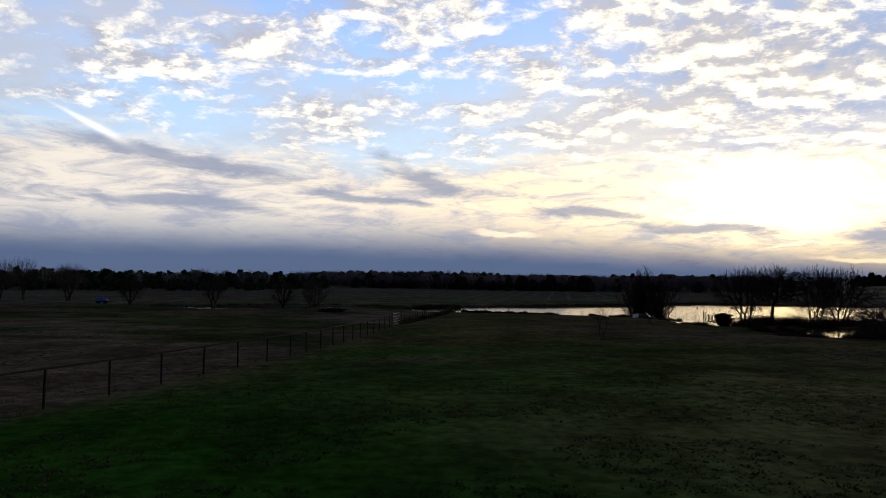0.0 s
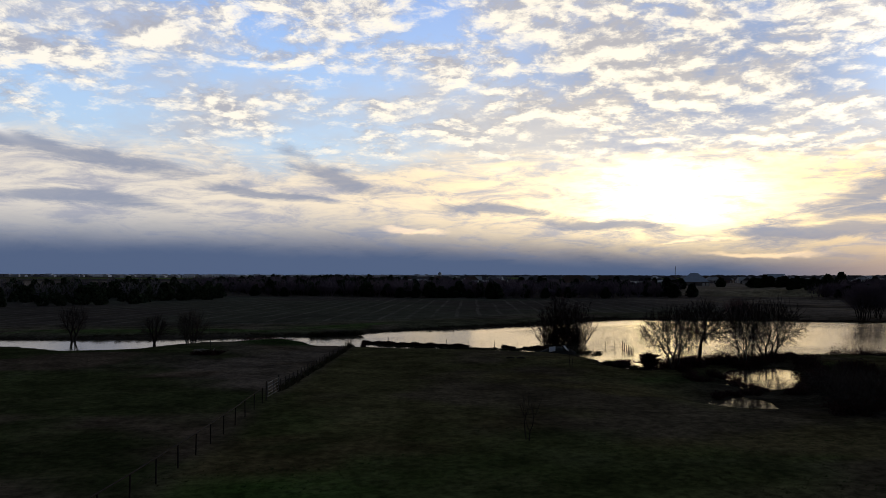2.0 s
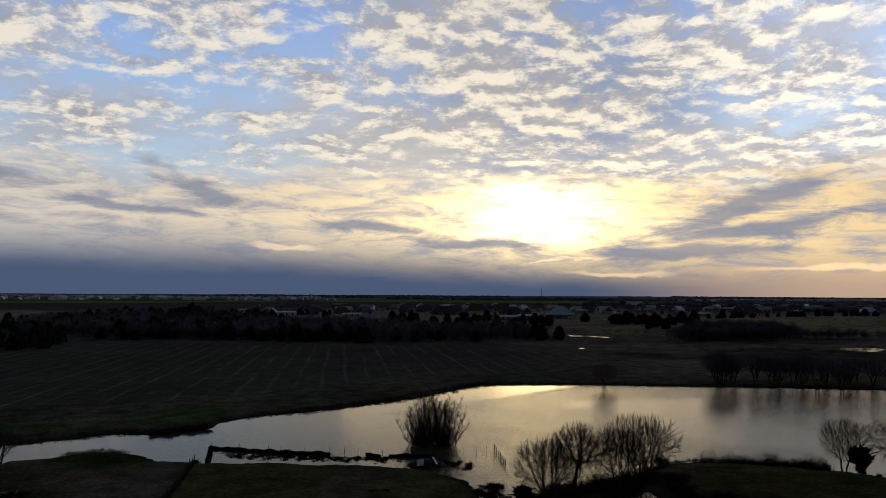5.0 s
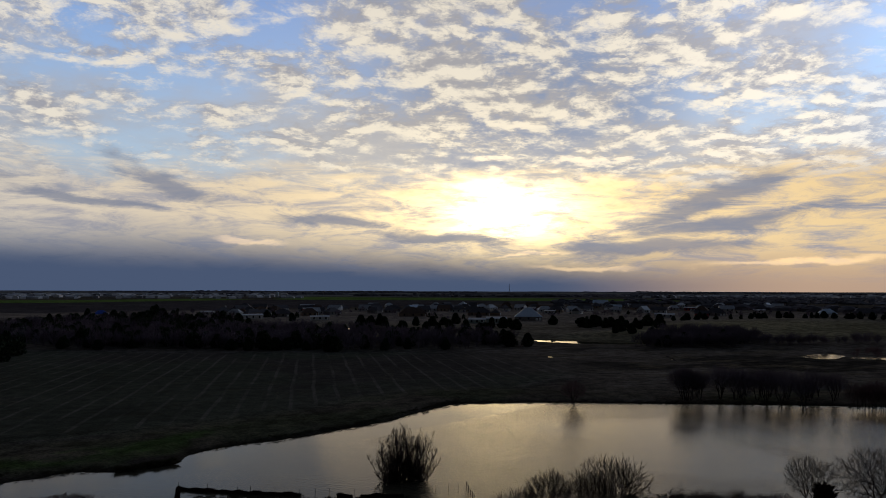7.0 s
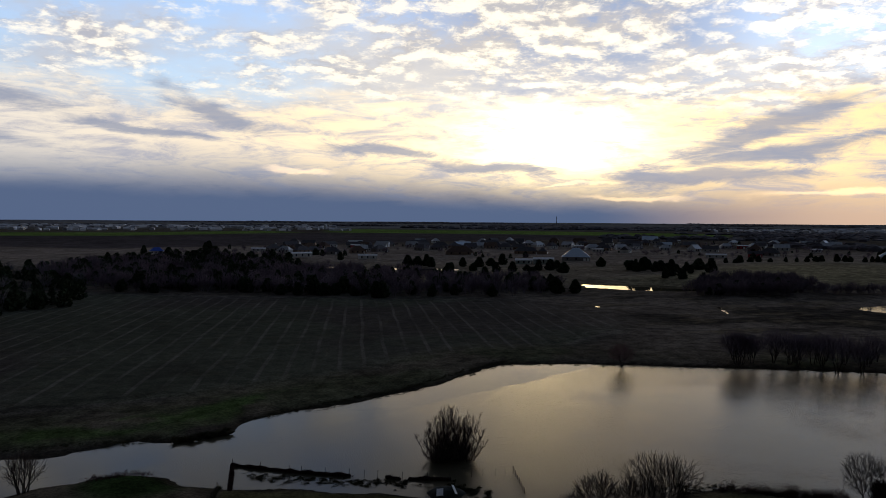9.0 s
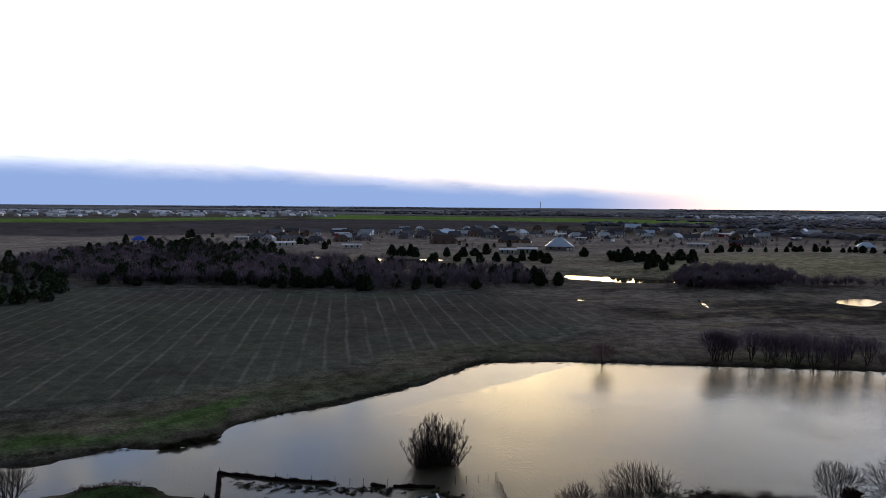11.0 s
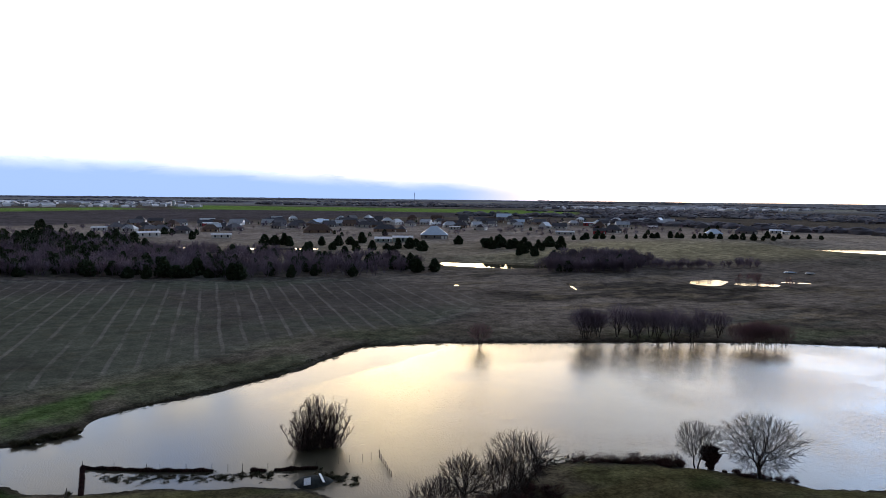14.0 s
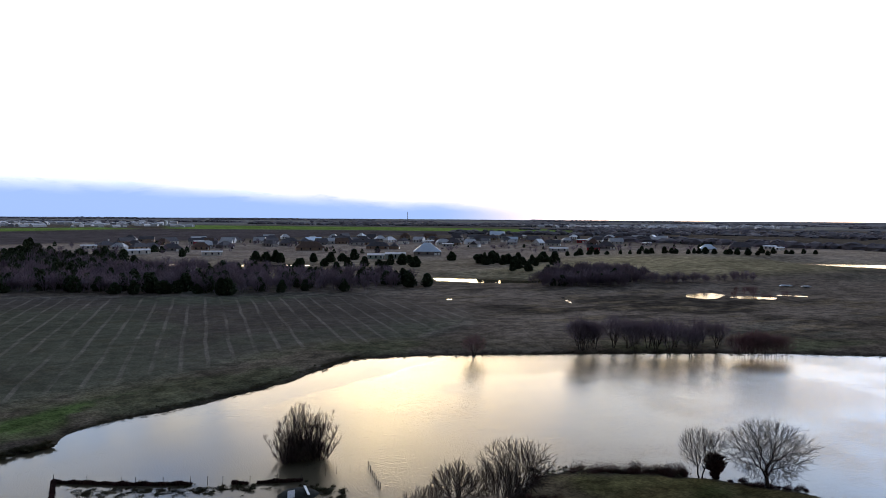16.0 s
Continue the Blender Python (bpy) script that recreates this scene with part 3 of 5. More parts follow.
def build_ground():
    count, k, size = 560, 5.0, 66.0
    u = np.linspace(-1, 1, count)
    xs, ys = 50 + np.sinh(u * k) * size, 120 + np.sinh(u * k) * size
    x, y = np.meshgrid(xs, ys)
    z = land(x, y)
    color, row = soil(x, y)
    verts = np.stack([x, y, z], -1).reshape(-1, 3)
    i = np.arange(count * count).reshape(count, count)
    faces = np.stack([i[:-1, :-1], i[:-1, 1:], i[1:, 1:], i[1:, :-1]], -1).reshape(-1, 4)
    data = bpy.data.meshes.new("ground")
    data.from_pydata(verts.tolist(), [], faces.tolist())
    data.materials.append(TURF)
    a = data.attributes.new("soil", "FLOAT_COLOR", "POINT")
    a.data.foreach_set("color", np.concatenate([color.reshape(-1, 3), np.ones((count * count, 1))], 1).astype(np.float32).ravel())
    b = data.attributes.new("sown", "FLOAT", "POINT")
    b.data.foreach_set("value", row.astype(np.float32).ravel())
    data.shade_smooth()
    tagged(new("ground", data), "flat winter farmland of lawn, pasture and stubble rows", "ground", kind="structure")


def build_waters():
    verts = [(-120, 40, 0), (340, 40, 0), (340, 260, 0), (-120, 260, 0)]
    tagged(mesh_object("pond_water", verts, [(0, 1, 2, 3)], WATER), "wide flooded farm pond with rippled water", "pond", kind="structure")
    for px, py, a, b, turn, level in POOLS:
        c, s = math.cos(radians(turn)), math.sin(radians(turn))
        verts = []
        for k in range(40):
            t = 2 * math.pi * k / 40
            f = 1.25 + 0.06 * math.sin(3 * t + px) + 0.04 * math.sin(7 * t + py)
            u, v = a * f * math.cos(t), b * f * math.sin(t)
            verts.append((px + u * c - v * s, py + u * s + v * c, level + 0.10))
        tagged(mesh_object("pool_water", verts, [tuple(range(40))], STILL_WATER), "small still pond in the pasture", "pond", kind="structure")


def ground_z(x, y):
    return float(land(np.array([float(x)]), np.array([float(y)]))[0])


build_ground()
build_waters()


# ---- trees ----
def fast_mesh(name, verts, faces, mat, parent=None, label=""):
    """A mesh from arrays; every face has as many corners as the rows of faces are long."""
    data = bpy.data.meshes.new(name)
    many, corners = faces.shape
    data.vertices.add(len(verts))
    data.vertices.foreach_set("co", np.asarray(verts, np.float32).ravel())
    data.loops.add(many * corners)
    data.loops.foreach_set("vertex_index", faces.astype(np.int32).ravel())
    data.polygons.add(many)
    data.polygons.foreach_set("loop_start", np.arange(many, dtype=np.int32) * corners)
    data.materials.append(mat)
    data.update(calc_edges=True)
    ob = new(name, data)
    if parent:
        ob.parent = parent
    return tagged(ob, label)


def stalks(points, radii, sides, plain=False):
    """Tapered tubes, three rings each: points is n x 3 rings x 3, radii n x 3 rings."""
    n = len(points)
    rings = 2 if plain else 3
    d = points[:, 2] - points[:, 0]
    d = d / np.maximum(np.linalg.norm(d, axis=1, keepdims=True), 1e-6)
    s = np.cross(d, (0.31, 0.83, 0.46))
    s = s / np.maximum(np.linalg.norm(s, axis=1, keepdims=True), 1e-6)
    u = np.cross(d, s)
    if plain:
        points, radii = points[:, ::2], radii[:, ::2]
    t = 2 * np.pi * np.arange(sides) / sides
    ring = s[:, None, None] * np.cos(t)[None, None, :, None] + u[:, None, None] * np.sin(t)[None, None, :, None]
    verts = points[:, :, None] + ring * radii[:, :, None, None]
    k = np.arange(sides)
    quads = []
    for level in range(rings - 1):
        a = level * sides
        quads.append(np.stack([a + k, a + (k + 1) % sides, a + sides + (k + 1) % sides, a + sides + k], -1))
    quads = np.concatenate(quads)
    faces = (np.arange(n) * rings * sides)[:, None, None] + quads[None]
    return verts.reshape(-1, 3), faces.reshape(-1, 4)


def bare_tree_shape(seed, height, width, stems=1, tips=900, trunk=0.2, twig=0.012, low=0.16, lean=(0.0, 0.0), hollow=0.4, grip=0.40, foot=0.15, plain=False):
    """A leafless tree: limbs that part again and again towards tips spread through a rounded crown. Two shapes: thick wood, fine twigs."""
    g = np.random.default_rng(seed)
    way = g.normal(size=(tips, 3))
    way /= np.linalg.norm(way, axis=1, keepdims=True)
    tip = way * (g.random(tips) ** hollow)[:, None] * (width / 2, width / 2, height * (1 - low) / 2) + (lean[0], lean[1], height * (low + (1 - low) / 2))
    tip += g.normal(size=tip.shape) * (0.035 * width, 0.035 * width, 0.03 * height)
    # lobes in the outline
    a = np.arctan2(tip[:, 1], tip[:, 0])
    tip[:, :2] *= (1 + 0.12 * np.sin(3 * a + seed) + 0.08 * np.sin(5 * a + 2 * seed))[:, None]
    found = []

    def part_ways(start, members, r, depth):
        n = len(members)
        if n == 1:
            end, r_end = tip[members[0]], twig * 0.45
        else:
            end = start + (tip[members].mean(0) - start) * (grip + g.uniform(-0.08, 0.08))
            r_end = max(twig, trunk * (n / tips) ** 0.48)
        long = np.linalg.norm(end - start)
        end = end + g.normal(size=3) * long * (0.07 if n > 1 else 0.0)
        mid = (start + end) / 2 + g.normal(size=3) * long * 0.05 + (0, 0, -0.03 * long)
        found.append((start, mid, end, r, (r + r_end) / 2, r_end))
        if n == 1:
            return
        off = tip[members] - end
        off = off / np.maximum(np.linalg.norm(off, axis=1, keepdims=True), 1e-6)
        _, _, axes = np.linalg.svd(off - off.mean(0), full_matrices=False)
        order = members[np.argsort(off @ axes[0])]
        groups = 3 if n > 10 and g.random() < 0.45 else 2
        cuts = [int(np.clip(n * (k + g.uniform(-0.22, 0.22)) / groups, k, n - groups + k)) for k in range(1, groups)]
        for piece in np.split(order, cuts):
            if len(piece):
                part_ways(end, piece, min(r_end, max(twig, trunk * (len(piece) / tips) ** 0.48 * 1.1)), depth + 1)

    order = np.argsort(np.arctan2(tip[:, 1] - lean[1], tip[:, 0] - lean[0]) + g.normal(size=tips) * 0.25)
    for k, members in enumerate(np.array_split(order, stems)):
        t = 2 * math.pi * (k + 0.5) / stems - math.pi
        off = foot * stems ** 0.5 * (stems > 1)
        part_ways(np.array((math.cos(t) * off, math.sin(t) * off, -0.4)), members, trunk * (1 if stems == 1 else stems ** -0.4) * 1.1, 0)
    points = np.array([f[:3] for f in found])
    radii = np.array([f[3:] for f in found])
    thick = radii[:, 0] > max(twig * 2.2, trunk * 0.2)
    return stalks(points[thick], radii[thick], 4 if plain else 6, plain), stalks(points[~thick], radii[~thick], 3, plain)


def bare_tree(name, x, y, shapes, label, group="", turn=0.0, twigs=None, category="bare tree", z=None):
    root = tagged(new(name), label, category, group)
    fast_mesh("trunk", *shapes[0], BARK, root)
    fast_mesh("crown", *shapes[1], twigs or TWIGS, root, "fine leafless twigs")
    root.matrix_basis = pose(x, y, ground_z(x, y) if z is None else z, 0, 0, turn)
    return root


def flooded_tree_shape(seed, height, width, stems):
    """A vase of many upright stems rising from the water, each set with steep side twigs down to the waterline."""
    g = np.random.default_rng(seed)
    points, radii = [], []

    def stalk(a, d, long, r0, r1, sag=0.06):
        d = d / np.linalg.norm(d)
        mid = a + d * long * 0.5 + g.normal(size=3) * long * sag
        end = a + d * long + (0, 0, 0.06 * long) + g.normal(size=3) * long * 0.04
        points.append((a, mid, end))
        radii.append((r0, (r0 + r1) / 2, r1))
        return mid, end

    for k in range(stems):
        turn = 2 * math.pi * (k + g.uniform(-0.4, 0.4)) / stems * 2.618
        reach = (k + 0.5) / stems
        lean = np.array((math.cos(turn), math.sin(turn), 0.0))
        base = lean * 0.9 * reach ** 0.5 + (0, 0, -0.5)
        way = lean * (0.06 + 0.80 * reach) * width / height + (0, 0, 1.0)
        long = height * (1.05 - 0.40 * reach) * g.uniform(0.78, 1.02)
        mid, end = stalk(base, way, long, 0.10 - 0.04 * reach, 0.016, 0.035)
        for _ in range(32):
            f = 0.04 + 0.94 * g.random() ** 1.1
            at = base + (mid - base) * f * 2 if f < 0.5 else mid + (end - mid) * (f * 2 - 1)
            out = g.normal(size=3) * (0.42, 0.42, 0.12) + lean * 0.2 + (0, 0, g.uniform(0.5, 1.2))
            m2, e2 = stalk(at, out, g.uniform(0.7, 1.9) * (1.1 - 0.45 * f), 0.030, 0.013)
            for start in (at + (m2 - at) * 0.6, m2, m2 + (e2 - m2) * 0.4):
                stalk(start, (e2 - at) / np.linalg.norm(e2 - at) + g.normal(size=3) * 0.5 + (0, 0, 0.35), g.uniform(0.4, 1.0), 0.022, 0.010)
    points, radii = np.array(points), np.array(radii)
    thick = radii[:, 0] > 0.06
    return stalks(points[thick], radii[thick], 6), stalks(points[~thick], radii[~thick], 3)


for k, (x, y, h, w, stems) in enumerate(((40.9, 154.3, 7.8, 7.0, 15), (42.6, 154.9, 10.6, 6.6, 22), (44.8, 154.3, 10.9, 6.8, 24), (46.4, 153.6, 8.8, 7.2, 17))):
    bare_tree("flooded_tree", x, y, flooded_tree_shape(3 + 7 * k, h, w, stems), "multi-stemmed leafless tree standing in the flooded pond", "flooded trees", 50 * k, z=-0.3, twigs=FLOODED_TWIGS)
bare_tree("willow", 46.0, 110.0, bare_tree_shape(11, 9.2, 9.6, 3, 2400, 0.24, 0.029, 0.18), "round-crowned leafless willow on the shore", "shore willows")
bare_tree("willow", 52.0, 114.5, bare_tree_shape(12, 9.6, 9.0, 1, 2200, 0.30, 0.029, 0.28, lean=(1.2, 0.2)), "leafless willow with a crooked leaning trunk", "shore willows", 20)
bare_tree("willow", 58.5, 114.0, bare_tree_shape(13, 10.0, 8.4, 4, 1800, 0.20, 0.029, 0.15), "upright leafless willow among shore brush", "shore willows")
bare_tree("willow", 66.0, 120.0, bare_tree_shape(14, 9.8, 11.6, 4, 2600, 0.26, 0.029, 0.15), "broad leafless willow among shore brush", "shore willows")
bare_tree("willow", 49.0, 79.0, bare_tree_shape(18, 4.6, 9.0, 6, 1100, 0.14, 0.022, 0.1), "low leafless willow over a dark thicket", "shore willows")
bare_tree("willow", 44.5, 72.0, bare_tree_shape(19, 4.0, 8.5, 6, 1000, 0.14, 0.022, 0.1), "leafless willow behind a dark thicket", "shore willows", 70)
bare_tree("bare_tree", 106.0, 108.0, bare_tree_shape(15, 11.2, 13.8, 1, 5200, 0.36, 0.022, 0.06), "broad round-crowned leafless tree at the water's edge")
bare_tree("bare_tree", 99.6, 115.8, bare_tree_shape(16, 8.8, 8.4, 2, 2400, 0.18, 0.020, 0.2), "small leafless tree beside an ivied stump on the shore")
bare_tree("bare_tree", 118.6, 222.6, bare_tree_shape(17, 7.8, 8.8, 3, 2200, 0.20, 0.022, 0.20, hollow=0.5), "round leafless tree on the far bank", twigs=RED_TWIGS)
bare_tree("sapling", 14.2, 64.4, bare_tree_shape(21, 3.9, 2.0, 2, 70, 0.055, 0.012, 0.35), "thin leafless sapling standing on the lawn", "lawn saplings")
bare_tree("sapling", 31.4, 109.5, bare_tree_shape(22, 4.2, 2.4, 2, 80, 0.055, 0.014, 0.3), "thin leafless sapling near the flooded shore", "lawn saplings")

# trees along the western channel
for seed, x, y, h, w, stems in ((31, -53.7, 172, 8.0, 6.5, 2), (32, -34.2, 158, 6.8, 6.0, 2), (33, -27.2, 155.4, 7.4, 6.5, 5), (34, -72, 169, 7.0, 6.0, 1),
                                (35, -91, 178, 9.5, 9.0, 2), (36, -104, 182, 11.0, 11.0, 2), (37, -98, 192, 10.0, 10.0, 1), (38, -114, 188, 11.0, 11.0, 2)):
    bare_tree("bare_tree", x, y, bare_tree_shape(seed, h, w, stems, 900, 0.30, 0.024, 0.18, grip=0.34), "leafless tree beside the flooded channel", "channel trees", seed * 40, z=max(ground_z(x, y), -0.1))

# trees and red bushes on the far bank
FAR_TREES = [bare_tree_shape(40 + k, 10.5, 10.5, (2, 3, 3)[k], 1500, 0.22, 0.020, 0.22, hollow=0.55, grip=0.36) for k in range(3)]
rng = random.Random(5)
far_first = [bare_tree("bare_tree", 153 + k, 214.5 - k * 0.3, FAR_TREES[k], "leafless tree on the pond's far bank", "far bank trees", twigs=WOOD_TWIGS) for k in range(3)]
for k, (x, y) in enumerate([(158.7, 214), (165, 212), (168.5, 209.5), (167.9, 205.2), (174.4, 202.7), (176, 198.7), (181.1, 194.7), (194.9, 196.8), (189, 200), (197.8, 205), (172, 211), (184, 204), (179, 209), (161, 218),
                         (164, 220), (170, 217), (177, 214), (183, 210), (188, 207), (193, 203), (156, 219), (175, 207), (186, 199), (200, 200)]):
    s = rng.uniform(0.7, 1.05)
    copy_thing(far_first[k % 3], pose(x, y, max(ground_z(x, y), 0), 0, 0, rng.uniform(0, 360)) @ Matrix.Scale(s, 4))
BUSH = bare_tree_shape(50, 8.2, 9.6, 9, 1700, 0.12, 0.024, 0.10, foot=0.5, hollow=0.5)
first = bare_tree("red_bush", 194.0, 187.0, BUSH, "red-brown leafless bush at the far water's edge", "red bushes", twigs=RED_TWIGS, category="bush", z=0.1)
for x, y in ((197, 186.5), (200, 184.5), (203.5, 183), (206, 181), (202, 187)):
    copy_thing(first, pose(x, y, 0.1, 0, 0, x * 31) @ Matrix.Scale(rng.uniform(0.85, 1.1), 4))


def cedar_shape(seed, height, width, many=520):
    """Dense evergreen: a rounded cone of ragged needle clumps, as triangles."""
    g = np.random.default_rng(seed)
    t = g.random(many) ** 1.1
    outline = width / 2 * np.minimum(1, (1 - t) * 1.5 + 0.02) ** 0.75 * (0.6 + 0.4 * np.minimum(1, t * 7))
    a = g.uniform(0, 2 * np.pi, many)
    r = outline * g.uniform(0.5, 1.1, many) * (1 + 0.16 * np.sin(3 * a + seed + 5 * t))
    p = np.stack([r * np.cos(a), r * np.sin(a), 0.1 * height * 0.1 + t * height * 0.95], -1)
    s = (width * g.uniform(0.06, 0.16, many))[:, None]
    out = np.stack([np.cos(a), np.sin(a), g.uniform(0.1, 1.2, many)], -1)
    out /= np.linalg.norm(out, axis=1, keepdims=True)
    side = np.cross(out, g.normal(size=(many, 3)))
    side /= np.linalg.norm(side, axis=1, keepdims=True)
    verts = np.stack([p - side * s, p + side * s, p + out * s * 1.6, p + np.cross(out, side) * s * 0.9], 1).reshape(-1, 3)
    k = (np.arange(many) * 4)[:, None, None]
    return verts, (k + np.array([(0, 1, 2), (0, 3, 2), (1, 2, 3)])[None]).reshape(-1, 3)


def cedar(x, y, shape, height, label):
    root = tagged(new("cedar_tree"), label, "cedar tree", "pasture cedars")
    part("trunk", tube([(0, 0, -0.3), (0, 0, height * 0.5), (0, 0, height * 0.93)], [0.16, 0.10, 0.03], 5), BARK, root)
    fast_mesh("crown", *shape, CEDAR, root, "dark green ragged needles")
    root.matrix_basis = pose(x, y, ground_z(x, y))
    return root


CEDARS = [cedar(150 + 8 * k, 631 - k, cedar_shape(60 + k, h, w), h, "dark green cedar standing in dry pasture") for k, (h, w) in enumerate(((9.0, 7.5), (8.0, 8.0), (10.0, 6.5)))]
CEDAR_PLACES = [(168, 618), (179, 602), (196, 617), (205, 607), (221, 614), (236, 627), (162, 552), (187, 568), (201, 553), (218, 555), (228, 556), (240, 556), (247, 558),
                (262, 574), (172, 498), (202, 482), (248, 530), (199, 411), (189, 415)]
CEDAR_PLACES_2 = [(306, 530), (308, 521), (320, 527), (319, 514), (316, 498), (321, 493), (329, 578), (327, 560), (346, 574), (303, 470),
                  (290, 462), (297, 453), (303, 576), (325, 480), (341, 480), (300, 515), (312, 508), (336, 520), (350, 505), (333, 499)]
CEDAR_PLACES_3 = [(25, 465), (32, 450), (40, 443), (49, 448), (55, 440), (61, 441), (67, 449), (72, 434), (80, 422), (86, 418), (-21, 475), (-56, 479), (-38, 473), (6, 707),
                  (22, 716), (-9, 791), (-23, 776), (-23, 929), (-19, 953), (56, 736), (59, 629), (51, 630), (-45, 783), (-83, 835), (-56, 809), (91, 795), (104, 710)]
CEDAR_PLACES_4 = [(421, 568), (426, 562), (438, 566), (454, 565), (447, 571), (466, 545), (475, 533), (489, 533), (494, 522), (499, 517), (501, 500), (510, 496), (515, 482),
                  (518, 473), (524, 465), (529, 458), (584, 455), (482, 530), (505, 505), (545, 452), (560, 470), (433, 566), (458, 556), (470, 540), (485, 534), (497, 511), (507, 499), (512, 489), (521, 470), (535, 455), (568, 462), (577, 458), (593, 452), (604, 449), (-25, 607), (42, 628), (-60, 560), (-85, 520)]
for k, (x, y) in enumerate(CEDAR_PLACES + CEDAR_PLACES_2 + CEDAR_PLACES_3 + CEDAR_PLACES_4):
    s = rng.uniform(0.6, 1.05) if y < 650 else rng.uniform(0.8, 1.2)
    s = s * 0.7 if x > 400 else s
    copy_thing(CEDARS[k % 3], pose(x + rng.uniform(-2, 2), y + rng.uniform(-2, 2), ground_z(x, y), 0, 0, rng.uniform(0, 360)) @ Matrix.Diagonal((s * rng.uniform(0.85, 1.15), s, s * rng.uniform(0.85, 1.1), 1)))


def woods(name, ring, count, seed, label, mat, height=(7.0, 11.0), evergreen=0.0):
    """A belt of leafless trees, and the cedars among them, with no gap to tell them apart."""
    g = np.random.default_rng(seed)
    bare = []
    for k in range(4):
        thick, fine = bare_tree_shape(seed * 10 + k, 1.0, 0.95, (1, 2)[k % 2], 95, 0.020, 0.0125, 0.16, foot=0.02, plain=True)
        bare.append((np.concatenate([thick[0], fine[0]]), np.concatenate([thick[1], fine[1] + len(thick[0])])))
    green = [cedar_shape(seed * 10 + 8 + k, 0.8, 0.62, 220) for k in range(2)]
    corners = np.array(ring, float)
    spots = g.uniform(corners.min(0), corners.max(0), (count * 6, 2))
    spots = spots[inside_and_distance(spots[:, 0], spots[:, 1], [tuple(p) for p in ring]) < 0][:count]
    levels = land(spots[:, 0], spots[:, 1])
    stores = {"bare": [[], [], 0], "green": [[], [], 0]}

    def lay(store, shape, x, y, z, h, a):
        v = shape[0]
        turned = np.stack([v[:, 0] * math.cos(a) - v[:, 1] * math.sin(a), v[:, 0] * math.sin(a) + v[:, 1] * math.cos(a), v[:, 2]], -1) * h
        store[0].append(turned + (x, y, z))
        store[1].append(shape[1] + store[2])
        store[2] += len(v)

    for (x, y), z in zip(spots, levels):
        h, a = g.uniform(*height), g.uniform(0, 2 * math.pi)
        if g.random() < evergreen:
            lay(stores["green"], green[g.integers(2)], x, y, z, h * g.uniform(0.7, 1.1), a)
        else:
            lay(stores["bare"], bare[g.integers(4)], x, y, z, h, a)
    for key, ending, m in (("bare", "", mat), ("green", "_cedars", CEDAR)):
        if stores[key][0]:
            ob = fast_mesh(name + ending, np.concatenate(stores[key][0]), np.concatenate(stores[key][1]), m)
            tagged(ob, label if key == "bare" else "dark cedars standing among " + label, "woods", kind="stuff")


woods("woodland_belt", [(-66, 484), (-5, 468), (52, 443), (109, 415), (158, 405), (200, 432), (207, 463), (168, 486), (140, 529), (119, 575), (42, 600), (-29, 640), (-95, 700), (-130, 600)], 900, 7,
      "grey-violet belt of leafless woodland behind the stubble field", WOOD_TWIGS, evergreen=0.26)
woods("woodland_west", [(-70, 470), (-66, 420), (-84, 388), (-95, 345), (-180, 290), (-330, 300), (-330, 460), (-120, 640)], 560, 8, "dark woodland with cedars along the field's western edge", FAR_WOODS, (6.0, 12.0), 0.80)
woods("woodland_thicket", [(254, 386), (306, 357), (345, 385), (356, 415), (330, 440), (300, 436)], 300, 9, "dense dark thicket beside the pasture pond", WOOD_TWIGS, (6.0, 9.0), 0.1)
woods("scrub_line", [(318, 372), (338, 359), (372, 350), (400, 340), (402, 352), (375, 366), (340, 380)], 60, 10, "line of leafless scrub along a field edge", WOOD_TWIGS, (4.0, 7.0))
woods("cedar_grove", [(-120, 600), (-55, 500), (0, 486), (24, 560), (60, 640), (40, 760), (-40, 760), (-110, 700)], 340, 13, "cedar grove at the woodland's western end", WOOD_TWIGS, (8.0, 13.0), 0.75)
woods("pool_scrub", [(322, 300), (345, 318), (352, 310), (340, 288), (352, 282), (345, 276), (330, 284)], 14, 12, "red-brown scrub round the shallow pools", RED_TWIGS, (3.0, 5.0))


# ---- fences and things by the pond ----
def fence_point(y):
    x = float(fence_x(y))
    return x, y, ground_z(x, y)


pipe_fence = tagged(new("pipe_fence"), "rusty steel pipe fence with one top rail along the lawn", "fence")
ys = np.arange(4.94, 84.5, 3.41)
tops = []
for k, y in enumerate(ys):
    x, y, z = fence_point(y)
    lean = 0.03 * math.sin(k * 2.3)
    part("post", tube([(x, y, z - 0.4), (x + lean, y, z + 1.36)], [0.045, 0.045], 8), RUST, pipe_fence)
    tops.append((x + lean, y, z + 1.38))
part("top_rail", tube(tops, [0.042] * len(tops), 8), RUST, pipe_fence)
for h in (0.35, 0.7, 1.02):
    part("wire", tube([(x, y, z - 1.38 + h) for x, y, z in tops], [0.006] * len(tops), 3), RUST, pipe_fence)

